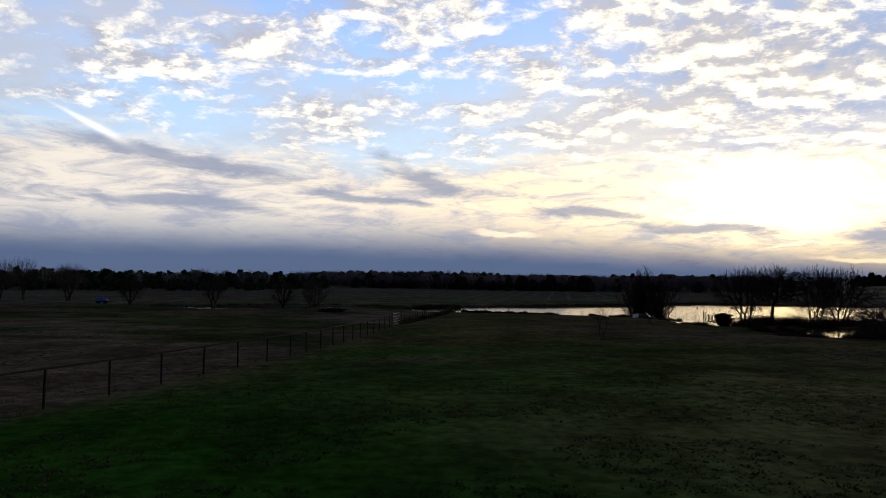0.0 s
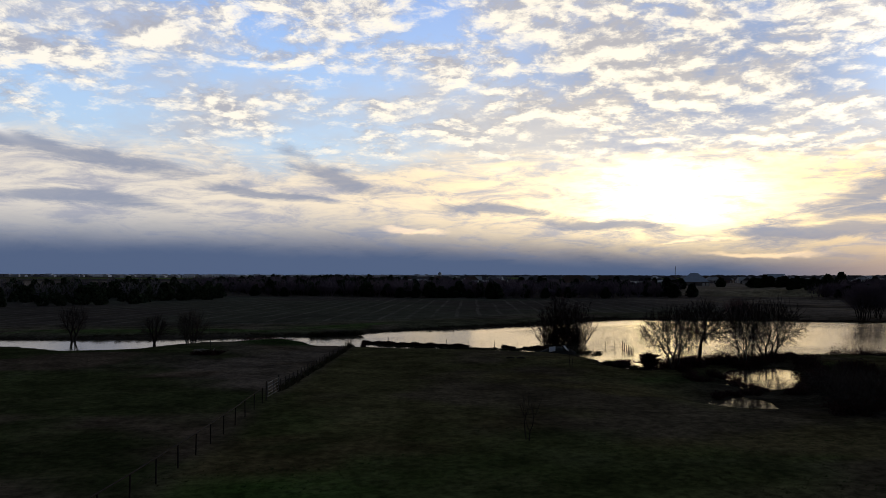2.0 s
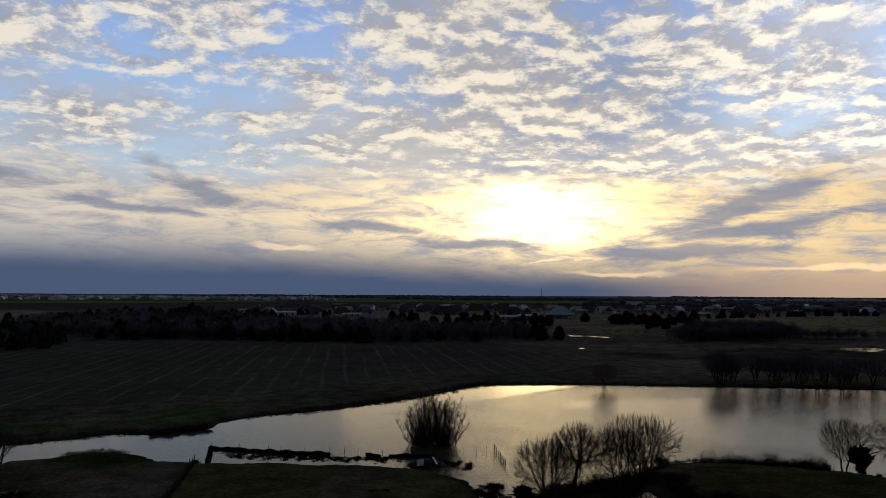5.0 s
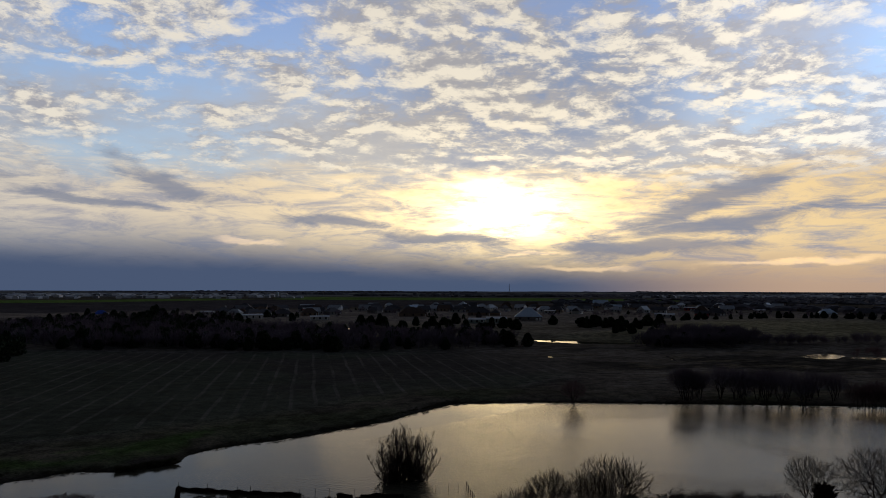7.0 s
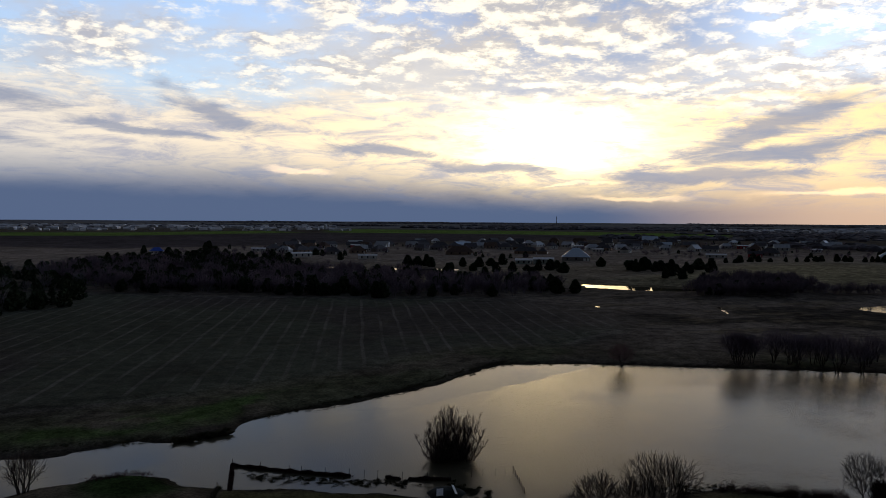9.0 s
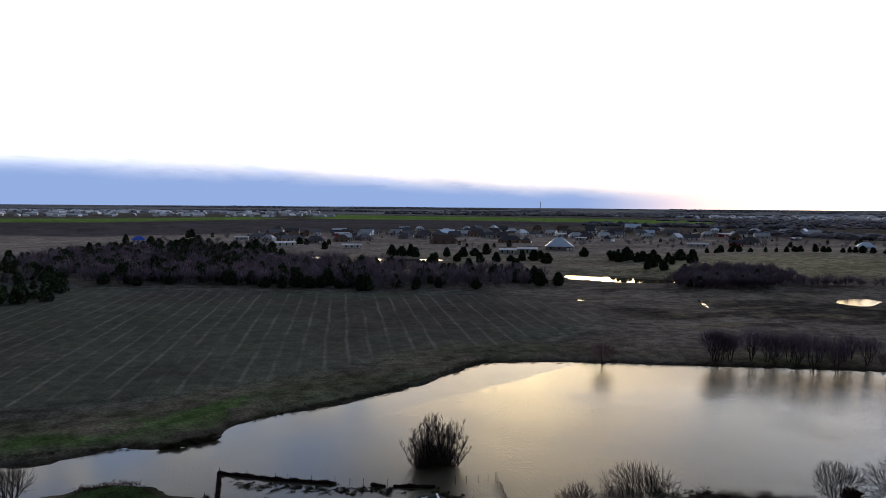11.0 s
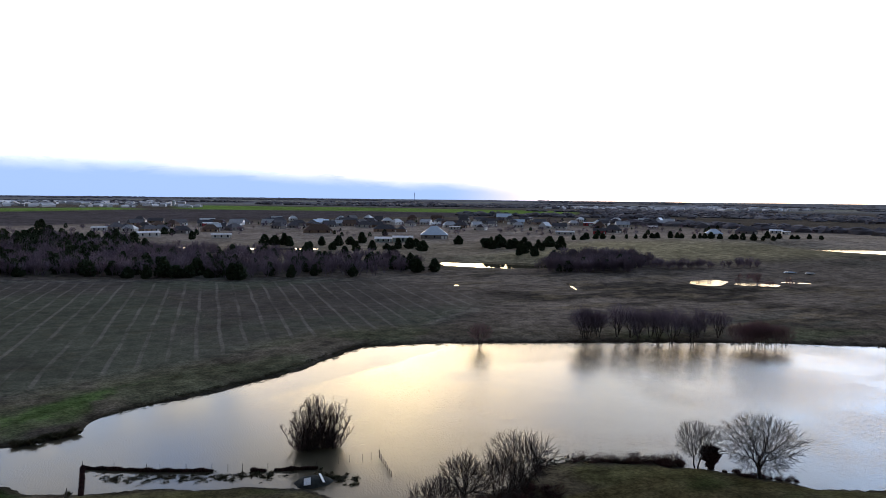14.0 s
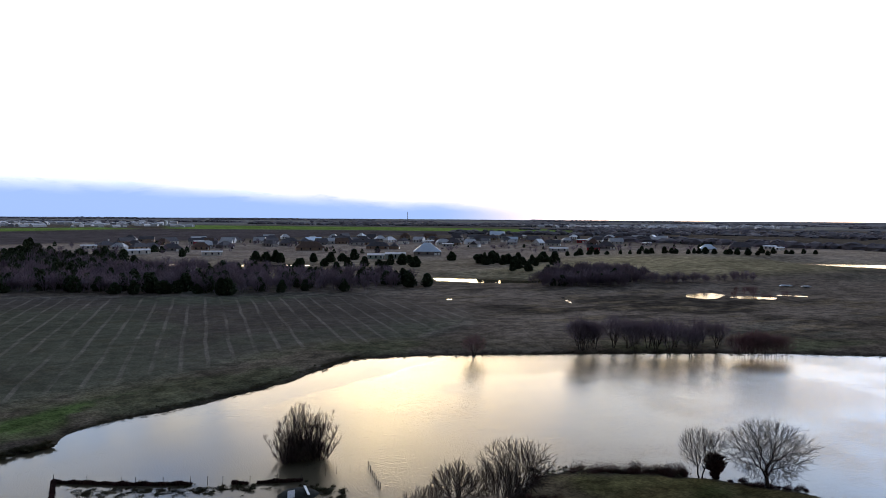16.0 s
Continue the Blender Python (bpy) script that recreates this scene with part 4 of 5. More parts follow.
gate = tagged(new("field_gate"), "pale galvanised farm gate in the fence line", "gate")
gx, gy, gz = fence_point(88.0)
for y in (85.2, 90.6):
    x, y, z = fence_point(y)
    part("gate_post", tube([(x, y, z - 0.4), (x, y, z + 1.75)], [0.07, 0.07], 8), POST_WOOD, gate)
g0, g1 = Vector(fence_point(85.5)), Vector(fence_point(90.3))
for h in (0.25, 0.55, 0.85, 1.15, 1.5):
    part("gate_bar", tube([tuple(g0 + Vector((0.06, 0, h))), tuple(g1 + Vector((0.06, 0, h)))], [0.022, 0.022], 6), GALVANISED, gate)
for f in (0.0, 0.5, 1.0):
    p = g0.lerp(g1, f) + Vector((0.06, 0, 0))
    part("gate_upright", tube([tuple(p + Vector((0, 0, 0.22))), tuple(p + Vector((0, 0, 1.53)))], [0.022, 0.022], 6), GALVANISED, gate)

wire_fence = tagged(new("wire_fence"), "old wire fence with close brown posts running to the pond", "fence")
tops = []
for k, y in enumerate(np.arange(91.5, 150, 2.1)):
    x, y, z = fence_point(y)
    part("post", tube([(x, y, z - 0.3), (x + 0.05 * math.sin(k * 1.7), y, z + 1.25 + 0.12 * math.sin(k * 3.1))], [0.08, 0.07], 6), POST_WOOD, wire_fence)
    tops.append((x, y, z + 1.15))
for h in (-0.9, -0.6, -0.3, 0.0):
    part("wire", tube([(x, y, z + h) for x, y, z in tops], [0.012] * len(tops), 3), RUST, wire_fence)


def brush_shape(seed, line, half, height, count, blade=0.03, flat=0.6, uneven=0.38, least=0.35):
    """A tangle of stalks along a line of points."""
    rng = random.Random(seed)
    verts, faces = [], []
    for _ in range(count):
        k = rng.randrange(len(line) - 1)
        p = Vector(line[k]).lerp(Vector(line[k + 1]), rng.random())
        swell = max(0.06, 1 - uneven + uneven * math.sin(p.x * 1.9 + seed) * math.sin(p.y * 1.3 + 2 * seed))
        h = height * rng.uniform(least, 1.0) * swell
        foot = p + Vector((rng.gauss(0, half * 0.5), rng.gauss(0, half * 0.5), rng.uniform(-0.1, 0.35 * height * swell)))
        tip = foot + Vector((rng.gauss(0, flat) * h, rng.gauss(0, flat) * h, h * rng.uniform(0.3, 1.0)))
        side = (tip - foot).cross(Vector((rng.uniform(-1, 1), rng.uniform(-1, 1), 0.2))).normalized() * blade * rng.uniform(0.6, 1.8)
        mid = foot.lerp(tip, 0.5) + Vector((rng.gauss(0, 0.1), rng.gauss(0, 0.1), 0.08)) * h
        k = len(verts)
        verts.extend([tuple(foot - side), tuple(foot + side), tuple(mid + side), tuple(mid - side), tuple(tip)])
        faces.extend([(k, k + 1, k + 2, k + 3), (k + 3, k + 2, k + 4)])
    return verts, faces


def brush(name, line, half, height, count, mat, label, seed, blade=0.03, category="brush", group="", flat=0.6, uneven=0.38):
    return tagged(mesh_object(name, *brush_shape(seed, line, half, height, count, blade, flat, uneven), mat), label, category, group)


def bramble_shape(seed, line, half, height, count, leaf=0.10):
    """Low lumps of tangled small leaves and canes along a line of points."""
    g = np.random.default_rng(seed)
    line = np.array(line, float)
    span = np.linalg.norm(line[-1] - line[0])
    lumps = max(5, int(span * half * 2.4))
    f = g.random(lumps) * (len(line) - 1)
    k = np.minimum(f.astype(int), len(line) - 2)
    mid = line[k] + (line[k + 1] - line[k]) * (f - k)[:, None] + g.normal(size=(lumps, 3)) * (half * 0.55, half * 0.55, 0)
    tall = height * g.uniform(0.4, 1.0, lumps) ** 1.2
    wide = g.uniform(0.5, 1.1, lumps) * (0.5 + 0.45 * tall)
    pick = g.integers(lumps, size=count)
    way = g.normal(size=(count, 3))
    way /= np.linalg.norm(way, axis=1, keepdims=True)
    way[:, 2] = np.abs(way[:, 2])
    out = way * (g.random(count) ** 0.4 * (1 + 0.25 * g.normal(size=count)))[:, None]
    p = mid[pick] + out * np.stack([wide[pick], wide[pick], tall[pick] * 0.85], -1)
    a, b = g.normal(size=(2, count, 3))
    a = a / np.linalg.norm(a, axis=1, keepdims=True) * (leaf * g.uniform(0.5, 1.6, count))[:, None]
    b = b / np.linalg.norm(b, axis=1, keepdims=True) * (leaf * g.uniform(0.4, 1.0, count))[:, None]
    cane = g.random(count) < 0.12
    a[cane] = (way[cane] + (0, 0, 0.4)) * (leaf * g.uniform(2.5, 6.0, cane.sum()))[:, None]
    b[cane] *= 0.14
    verts = np.stack([p - a, p + b, p + a, p - b], 1).reshape(-1, 3)
    return verts, np.arange(count * 4).reshape(-1, 4)


def run(x0, y0, x1, y1, steps=6, z=None):
    return [(x0 + (x1 - x0) * k / steps, y0 + (y1 - y0) * k / steps, max(ground_z(x0 + (x1 - x0) * k / steps, y0 + (y1 - y0) * k / steps), -0.05) if z is None else z) for k in range(steps + 1)]


brush("fence_weeds", [fence_point(y) for y in np.arange(91, 152, 4.0)], 0.35, 0.95, 7000, REED, "dead weeds grown through the wire fence", 161, 0.03, "weeds", flat=0.3)

# fence drowned by the pond, hung with drift and dead vines
drowned = tagged(new("drowned_fence"), "flooded fence hung with black drift and dead vines", "fence")
PANELS = [(4.4, 148.5, 4.9, 161.3), (4.9, 161.3, 15.4, 154.8), (15.2, 154.9, 24.2, 150.6), (30.2, 147.9, 32.3, 146.9), (33.9, 146.4, 40.4, 144.2)]
for k, (x0, y0, x1, y1) in enumerate(PANELS):
    part("vine_panel", brush_shape(70 + k, run(x0, y0, x1, y1, 8, 0.0), 0.22, 0.66, int(620 * math.hypot(x1 - x0, y1 - y0)), 0.06, 0.22, 0.22, 0.75), BRUSH, drowned, "black tangle of drift and vines")
for x, y in ((4.9, 161.3), (9.6, 158.3), (14.4, 155.4), (16.4, 154.3), (20.3, 152.4), (24.2, 150.6), (26.6, 149.4), (28.8, 148.5), (32.7, 146.8), (36.8, 145.4), (40.4, 144.2), (44.5, 144.6), (46.5, 144.6), (48.7, 144.2), (50.5, 144.3)):
    part("post", tube([(x, y, -0.8), (x + 0.03, y, 1.35)], [0.045, 0.04], 6), POST_WOOD, drowned)
for x, y, h in ((52.0, 144.3, 1.5), (51.8, 142.8, 1.25), (51.6, 141.3, 0.9), (51.3, 139.7, 1.1), (51.0, 138.2, 1.0), (50.7, 136.7, 0.8), (50.4, 135.3, 1.1)):
    part("post", tube([(x, y, -0.8), (x + 0.04, y + 0.03, h)], [0.09, 0.08], 7), POST_WOOD, drowned, "thick dark wooden post")

# reeds and grass tufts standing in the shallows


def reeds(line, half, height, count, seed, label, clumps=30, mat=REED):
    rng = random.Random(seed)
    shapes = []
    for _ in range(clumps):
        k = rng.randrange(len(line) - 1)
        p = Vector(line[k]).lerp(Vector(line[k + 1]), rng.random()) + Vector((rng.gauss(0, half), rng.gauss(0, half), 0))
        shapes.append(brush_shape(rng.random(), [tuple(p), tuple(p + Vector((rng.uniform(-1, 1), rng.uniform(-0.5, 0.5), 0)))], rng.uniform(0.2, 0.6), height * rng.uniform(0.6, 1.2), count // clumps, 0.035, 0.7))
    tagged(mesh_object("reeds", *joined(*shapes), mat), label, "reeds", kind="stuff")


reeds(run(7.0, 155.0, 34, 143.8, 10, 0.0), 0.9, 0.36, 9000, 81, "tufts of dead reeds in shallow flood water", 190)
reeds(run(41, 141.5, 44, 134.5, 6, 0.0), 0.9, 0.6, 2200, 82, "dark reed tufts beside the flooded mound", 34)
reeds(run(72, 131.5, 84, 128.5, 6, 0.0), 0.9, 0.5, 1600, 83, "low reed tufts at the pond's edge", 30)
reeds(run(40, 124, 43.5, 113, 6, 0.0), 0.9, 0.7, 2400, 84, "dark reed tufts along the flooded inlet", 30)
reeds(run(-6, 178, 4, 181.5, 6, 0.2), 1.2, 1.4, 4200, 85, "tall dead reeds on the far bank", 40)
for x0, y0, x1, y1, k in ((10, 192.5, 46, 208.5, 0), (46, 208.5, 84, 236.5, 1), (84, 236, 150, 213.5, 2), (150, 213.5, 240, 164.5, 3), (-60, 177, -10, 181, 4)):
    reeds(run(x0, y0, x1, y1, 12), 0.7, 0.5, 3000, 90 + k, "ragged dead grass along the waterline", 120)

# red-brown brush along the eastern shore, and the thickets round the willows
for k, (x0, y0, x1, y1, half, h, count) in enumerate([(82, 127.2, 92, 122.2, 1.2, 2.3, 5200), (92, 122.2, 99, 118.4, 1.2, 2.4, 4600), (95.4, 119.6, 97.0, 118.8, 0.7, 2.6, 1400), (57, 113, 68, 120, 1.5, 1.6, 5200),
                                                      (70, 124, 76, 128.5, 1.0, 1.2, 2600), (46, 110, 52, 114.5, 1.3, 1.8, 4200), (44.5, 99, 46, 108, 0.9, 0.9, 2400), (103, 111.5, 110, 104.5, 0.9, 0.9, 2600),
                                                      (44, 71, 51, 80, 2.0, 1.1, 5000), (51, 80, 58, 90, 2.0, 1.1, 4600), (62, 94, 70, 106, 1.8, 1.4, 5200), (64, 106, 70, 118, 1.3, 1.7, 5000), (42, 119, 44.5, 124.5, 0.9, 0.8, 1600), (44, 113, 54, 117, 1.4, 1.9, 6500),
                                                      (54, 115.5, 62, 119, 1.5, 2.4, 7000), (62, 118, 70, 122.5, 1.4, 1.6, 4600), (55, 84, 64, 95, 2.2, 1.3, 6000), (48.5, 93, 49.5, 107, 0.9, 1.1, 3200), (57, 95, 64, 106, 1.1, 1.7, 5000), (50, 89, 57, 95, 1.2, 1.3, 3600), (40, 87.5, 49, 92, 0.9, 0.8, 2600),
                                                      (52, 62, 64, 78, 2.6, 0.9, 5200), (60, 72, 74, 92, 2.6, 1.0, 5600)]):
    tagged(fast_mesh("shore_brush", *bramble_shape(100 + k, run(x0, y0, x1, y1, 6), half, h, int(count * 1.6)), BRUSH), "dense dark red-brown brush along the shore", "brush", "shore brush")
for k, (x, y, tall, wide) in enumerate(((101.6, 114.6, 4.6, 0.95), (44.4, 114.4, 1.9, 0.6))):
    stump = tagged(new("ivied_stump"), ("broken trunk wrapped in dark ivy", "broken leaning trunk wrapped in dark ivy")[k], "tree stump", "ivied stumps")
    part("trunk", tube([(x, y, -0.3), (x + 0.1, y, tall * 0.5), (x - 0.1 - 0.4 * k, y, tall)], [0.32, 0.26, 0.12], 7), BARK, stump)
    part("ivy", joined(brush_shape(130 + k, [(x, y, tall * 0.30), (x - 0.1, y, tall * 0.72)], wide, 1.1, 2400, 0.10, 0.6, 0.1),
                       brush_shape(135 + k, [(x, y, 0.0), (x, y, tall * 0.4)], wide * 0.5, 0.9, 700, 0.08, 0.6, 0.1)), BRUSH, stump, "dense dark ivy leaves")

# brush on the knoll, and a heap of cut branches with a pole
tagged(brush("knoll_brush", run(-18, 157, -8, 158, 6), 1.6, 0.8, 800, BRUSH, "dark leafless brush on the grassy knoll", 140, 0.04, "brush", "", 0.5), kind="stuff")
heap = tagged(new("branch_heap"), "heap of cut branches with bleached sticks and a pole", "brush heap")
hx, hy = -19.8, 131.5
hz = ground_z(hx, hy)
part("branches", brush_shape(150, [(hx - 1.6, hy, hz), (hx + 1.6, hy + 0.4, hz)], 0.7, 1.2, 900, 0.035, 0.9), BRUSH, heap)
rng = random.Random(9)
for k in range(9):
    a = rng.uniform(0, math.pi)
    p = Vector((hx + rng.uniform(-1.2, 1.2), hy + rng.uniform(-0.7, 0.7), hz + rng.uniform(0.3, 0.9)))
    d = Vector((math.cos(a), math.sin(a) * 0.6, rng.uniform(-0.2, 0.5))) * rng.uniform(0.8, 1.6)
    part("stick", tube([tuple(p - d), tuple(p + Vector((0, 0, 0.1))), tuple(p + d)], [0.05, 0.045, 0.02], 5), PALE_WOOD, heap, "bleached bare stick")
part("pole", tube([(hx + 0.6, hy + 0.3, hz - 0.2), (hx + 0.25, hy + 0.3, hz + 4.2)], [0.05, 0.03], 6), POST_WOOD, heap)

# covered mound in the shallows with white boards on it
mound = tagged(new("covered_mound"), "low mound under dark sheeting with two white boards on it", "mound")
verts, faces = [(0, 0, 1.15)], []
for r, z in ((0.35, 1.05), (0.7, 0.72), (1.0, 0.12), (1.08, -0.5)):
    for k in range(20):
        a = 2 * math.pi * k / 20
        f = 1 + 0.09 * math.sin(3 * a + 1) + 0.05 * math.sin(7 * a)
        verts.append((3.1 * r * f * math.cos(a), 2.2 * r * f * math.sin(a), z + 0.07 * math.sin(5 * a + r * 4)))
for k in range(20):
    faces.append((0, 1 + k, 1 + (k + 1) % 20))
    for ring in range(3):
        a, b = 1 + ring * 20, 21 + ring * 20
        faces.append((a + k, b + k, b + (k + 1) % 20, a + (k + 1) % 20))
part("sheet", (verts, faces), TARP, mound, smooth=True)
plank = part("plank", box(-0.20, 0.20, -1.3, 1.3, -0.03, 0.03), WHITE, mound, "white painted plank")
plank.matrix_basis = pose(1.4, -0.5, 0.95, 12, 14, 12)
board = part("board", box(-0.55, 0.55, -0.75, 0.75, -0.03, 0.03), WHITE, mound, "white painted board")
board.matrix_basis = pose(-1.0, -1.15, 0.80, 26, -10, -10)
mound.matrix_basis = pose(38.0, 138.6, -0.05, 0, 0, -12)

def grass_tufts():
    """Short turf tufts over the near lawn and pasture."""
    g = np.random.default_rng(23)
    many, blades = 26000, 5
    y = 9 + 60 * g.random(many) ** 1.5
    x = (g.random(many) * 2 - 1) * (y * 0.66 + 6)
    keep = patches(x, y, 0.35, 21) > 0.42
    x, y = x[keep], y[keep]
    many = len(x)
    tall = 0.03 + 0.07 * patches(x, y, 0.12, 22)
    foot = np.stack([x, y, land(x, y) - 0.01], -1)[:, None] + g.normal(size=(many, blades, 3)) * (0.09, 0.09, 0.0)
    up = tall[:, None] * g.uniform(0.5, 1.2, (many, blades))
    tip = foot + g.normal(size=(many, blades, 3)) * (0.05, 0.05, 0.0) + np.stack([up * 0, up * 0, up], -1)
    side = g.normal(size=(many, blades, 3)) * (0.022, 0.022, 0.0)
    verts = np.stack([foot - side, foot + side, tip], 2).reshape(-1, 3)
    ob = fast_mesh("grass_tufts", verts, np.arange(len(verts)).reshape(-1, 3), GRASS)
    tagged(ob, "short winter grass tufts over the lawn", "grass", kind="stuff")


grass_tufts()

# debris on the lawn by the flood line
for k, (x, y) in enumerate(((26.0, 122.5), (27.6, 122.2))):
    tagged(mesh_object("driftwood", *tube([(x - 0.7, y, ground_z(x, y) + 0.08), (x, y + 0.1, ground_z(x, y) + 0.14), (x + 0.7, y - 0.1, ground_z(x, y) + 0.07)], [0.10, 0.12, 0.06], 7), POST_WOOD), "short dark driftwood log lying on the lawn", "driftwood", "driftwood logs")

# trailers out in the pastures
def trailer(x, y, turn, cover, label, long=3.6):
    root = tagged(new("trailer"), label, "trailer", "farm trailers")
    part("bed", box(-long / 2, long / 2, -0.8, 0.8, 0.45, 0.62), RUST, root)
    v = [(-long / 2, -0.8, 0.63), (long / 2, -0.8, 0.63), (long / 2, 0.8, 0.63), (-long / 2, 0.8, 0.63), (-long * 0.38, -0.45, 1.35), (long * 0.30, -0.45, 1.2), (long * 0.30, 0.45, 1.2), (-long * 0.38, 0.45, 1.35)]
    part("cover", (v, [(0, 1, 5, 4), (1, 2, 6, 5), (2, 3, 7, 6), (3, 0, 4, 7), (4, 5, 6, 7), (3, 2, 1, 0)]), cover, root)
    for sx in (-0.5, 0.5):
        for sy in (-0.9, 0.9):
            part("wheel", tube([(sx * 1.4, sy - 0.1, 0.33), (sx * 1.4, sy + 0.1, 0.33)], [0.33, 0.33], 12), TYRE, root)
    part("drawbar", tube([(long / 2, 0, 0.5), (long / 2 + 1.1, 0, 0.4)], [0.05, 0.04], 5), RUST, root)
    root.matrix_basis = pose(x, y, ground_z(x, y), 0, 0, turn)


trailer(-76, 163.5, 15, DEEP_BLUE, "small trailer under a blue cover by the channel", 2.6)
trailer(390, 317, -30, BLUE_METAL, "pale blue covered trailer standing in the pasture", 8.0)
trailer(397, 309, -25, PALE_METAL, "pale grey covered trailer standing in the pasture", 6.0)


# ---- the village ----
def house(x, y, wide, deep, tall, turn, wall, roof, label, hip=True, chimney=False, rise=0.42, doors=1):
    root = tagged(new("house" if wall not in (RED, SAGE) else "barn"), label, "house" if wall not in (RED, SAGE) else "barn", "village buildings")
    w, d = wide / 2, deep / 2
    part("wall", box(-w, w, -d, d, -0.6, tall), wall, root)
    o, top = 0.5, tall + deep * rise
    inset = min(d, w * 0.8) if hip else -0.0
    v = [(-w - o, -d - o, tall), (w + o, -d - o, tall), (w + o, d + o, tall), (-w - o, d + o, tall), (-w - o + (inset + o if hip else 0), 0, top), (w + o - (inset + o if hip else 0), 0, top)]
    part("roof", (v, [(0, 1, 5, 4), (2, 3, 4, 5), (1, 2, 5), (3, 0, 4), (3, 2, 1, 0)]), roof, root)
    for k in range(3):
        cx = -w + wide * (k + 0.6) / 3.2
        part("window", box(cx - 0.7, cx + 0.7, -d - 0.06, -d + 0.02, 0.9, tall - 0.5), GLASS, root)
    for k in range(doors):
        cx = w - 1.8 - 3.2 * k
        part("garage_door" if doors > 1 else "door", box(cx - 1.2 if doors > 1 else cx - 0.5, cx + 1.2 if doors > 1 else cx + 0.5, -d - 0.08, -d + 0.02, 0, min(2.3, tall - 0.3)), WHITE, root)
    if chimney:
        part("chimney", box(w * 0.3, w * 0.3 + 0.9, -0.4, 0.6, tall, top + 1.2), WHITE, root)
    if not hip:
        for s in (-1, 1):
            part("gable", ([(s * w, -d, tall), (s * w, d, tall), (s * w, 0, top - 0.05), (s * (w - 0.2), -d, tall), (s * (w - 0.2), d, tall), (s * (w - 0.2), 0, top - 0.05)], [(0, 1, 2), (3, 5, 4), (0, 3, 4, 1), (1, 4, 5, 2), (2, 5, 3, 0)]), wall, root)
    root.matrix_basis = pose(x, y, ground_z(x, y), 0, 0, turn)
    return root


G, B, S_, P, H = GREY_BRICK, BRICK, SIDING, PALE_METAL, SHINGLE
HOUSES = [(-70, 842, 14, 9, 3, 5, S_, DEEP_BLUE, "house with a bright blue roof", True), (35, 883, 15, 9, 3, -10, S_, P, "low house with pale walls and roof", False), (52, 889, 16, 11, 3.4, 20, G, H, "grey brick house with steep dark roof", True),
          (62, 893, 12, 9, 3, -30, G, H, "grey brick house with dark hipped roof", True), (72, 762, 20, 10, 3.6, 10, S_, P, "long pale shed with flat metal roof", False), (128, 982, 19, 11, 3.4, 25, S_, H, "pale house with dark gabled roof", False),
          (108, 808, 20, 11, 3, -5, G, H, "wide grey brick house with dark hipped roof", True), (93, 848, 16, 10, 3, 15, G, H, "grey brick house with dark roof", True), (160, 945, 18, 9, 4, 0, RED, P, "red barn with a white roof", False),
          (180, 985, 9, 8, 3.4, 40, S_, H, "small white gabled house with chimney", False), (132, 724, 18, 8, 3.2, -8, S_, P, "white open shed with flat roof", False), (170, 853, 17, 11, 3.2, 30, G, H, "grey brick house with steep roof", True),
          (241, 930, 17, 10, 3.6, 20, S_, H, "white gabled house with dark roof", False), (268, 939, 20, 11, 3.4, -15, G, H, "grey brick house among trees", True), (243, 780, 30, 15, 3.2, -12, B, BROWN_SHINGLE, "wide brown brick house with hipped roof", True),
          (306, 964, 22, 10, 3.2, 5, S_, BLUE_METAL, "low house with pale green-blue roof", False), (336, 881, 20, 11, 3.4, -25, S_, H, "pale house with grey roof", True), (322, 782, 26, 12, 3.2, -20, B, H, "long brick house with dark roof", True),
          (339, 774, 12, 10, 3.2, 60, B, H, "brick wing with dark hipped roof", True), (258, 634, 15, 11, 3.2, -24, SAGE, P, "open-sided pale green metal shed", False), (274, 627, 18, 11, 4.2, -24, SAGE, P, "pale green metal barn with shallow roof", False),
          (324, 663, 26, 20, 3.4, -26, G, BLUE_METAL, "large house with pale blue metal hipped roof", True), (449, 898, 20, 10, 3.2, -10, S_, P, "low pale house with metal roof", False), (423, 804, 13, 8, 3.4, -30, S_, P, "small white shed with metal roof", False),
          (450, 785, 12, 10, 3.4, 40, S_, H, "white gabled house near the cedars", False), (660, 1069, 24, 14, 5, -35, S_, BLUE_METAL, "large white hall with pale blue roof", False), (590, 917, 16, 9, 3.4, -35, S_, BLUE_METAL, "white barn with pale blue roof", False),
          (702, 1062, 20, 10, 3.4, -20, G, P, "grey house with pale roof", True), (564, 783, 18, 11, 3.2, -40, S_, H, "pale house with dark gabled roof", False), (486, 668, 20, 9, 3.0, -36, S_, P, "white flat-roofed shed by the road", False),
          (663, 849, 14, 8, 4, -38, RED, P, "small red barn with white roof", False), (734, 902, 20, 11, 3.4, 10, S_, H, "white gabled house with grey roof", False), (532, 666, 14, 8, 3.4, -38, RED, H, "dark red barn with grey roof", False),
          (572, 691, 21, 13, 3.4, -40, G, H, "large dark-roofed house with white trim", True), (797, 870, 24, 12, 3.4, -42, G, H, "grey house with wide dark roof", True), (689, 749, 13, 8, 3.2, -42, S_, P, "long white shed with metal roof", False),
          (541, 513, 15, 10, 3.2, -44, S_, BLUE_METAL, "white house with pale blue roof", True), (698, 608, 24, 13, 3.4, -48, G, H, "wide dark-roofed house behind cedars", True), (749, 608, 14, 9, 3.4, -48, S_, P, "pale barn behind trees", False),
          (730, 580, 9, 7, 3, -48, S_, P, "small pale shed with metal roof", False)]
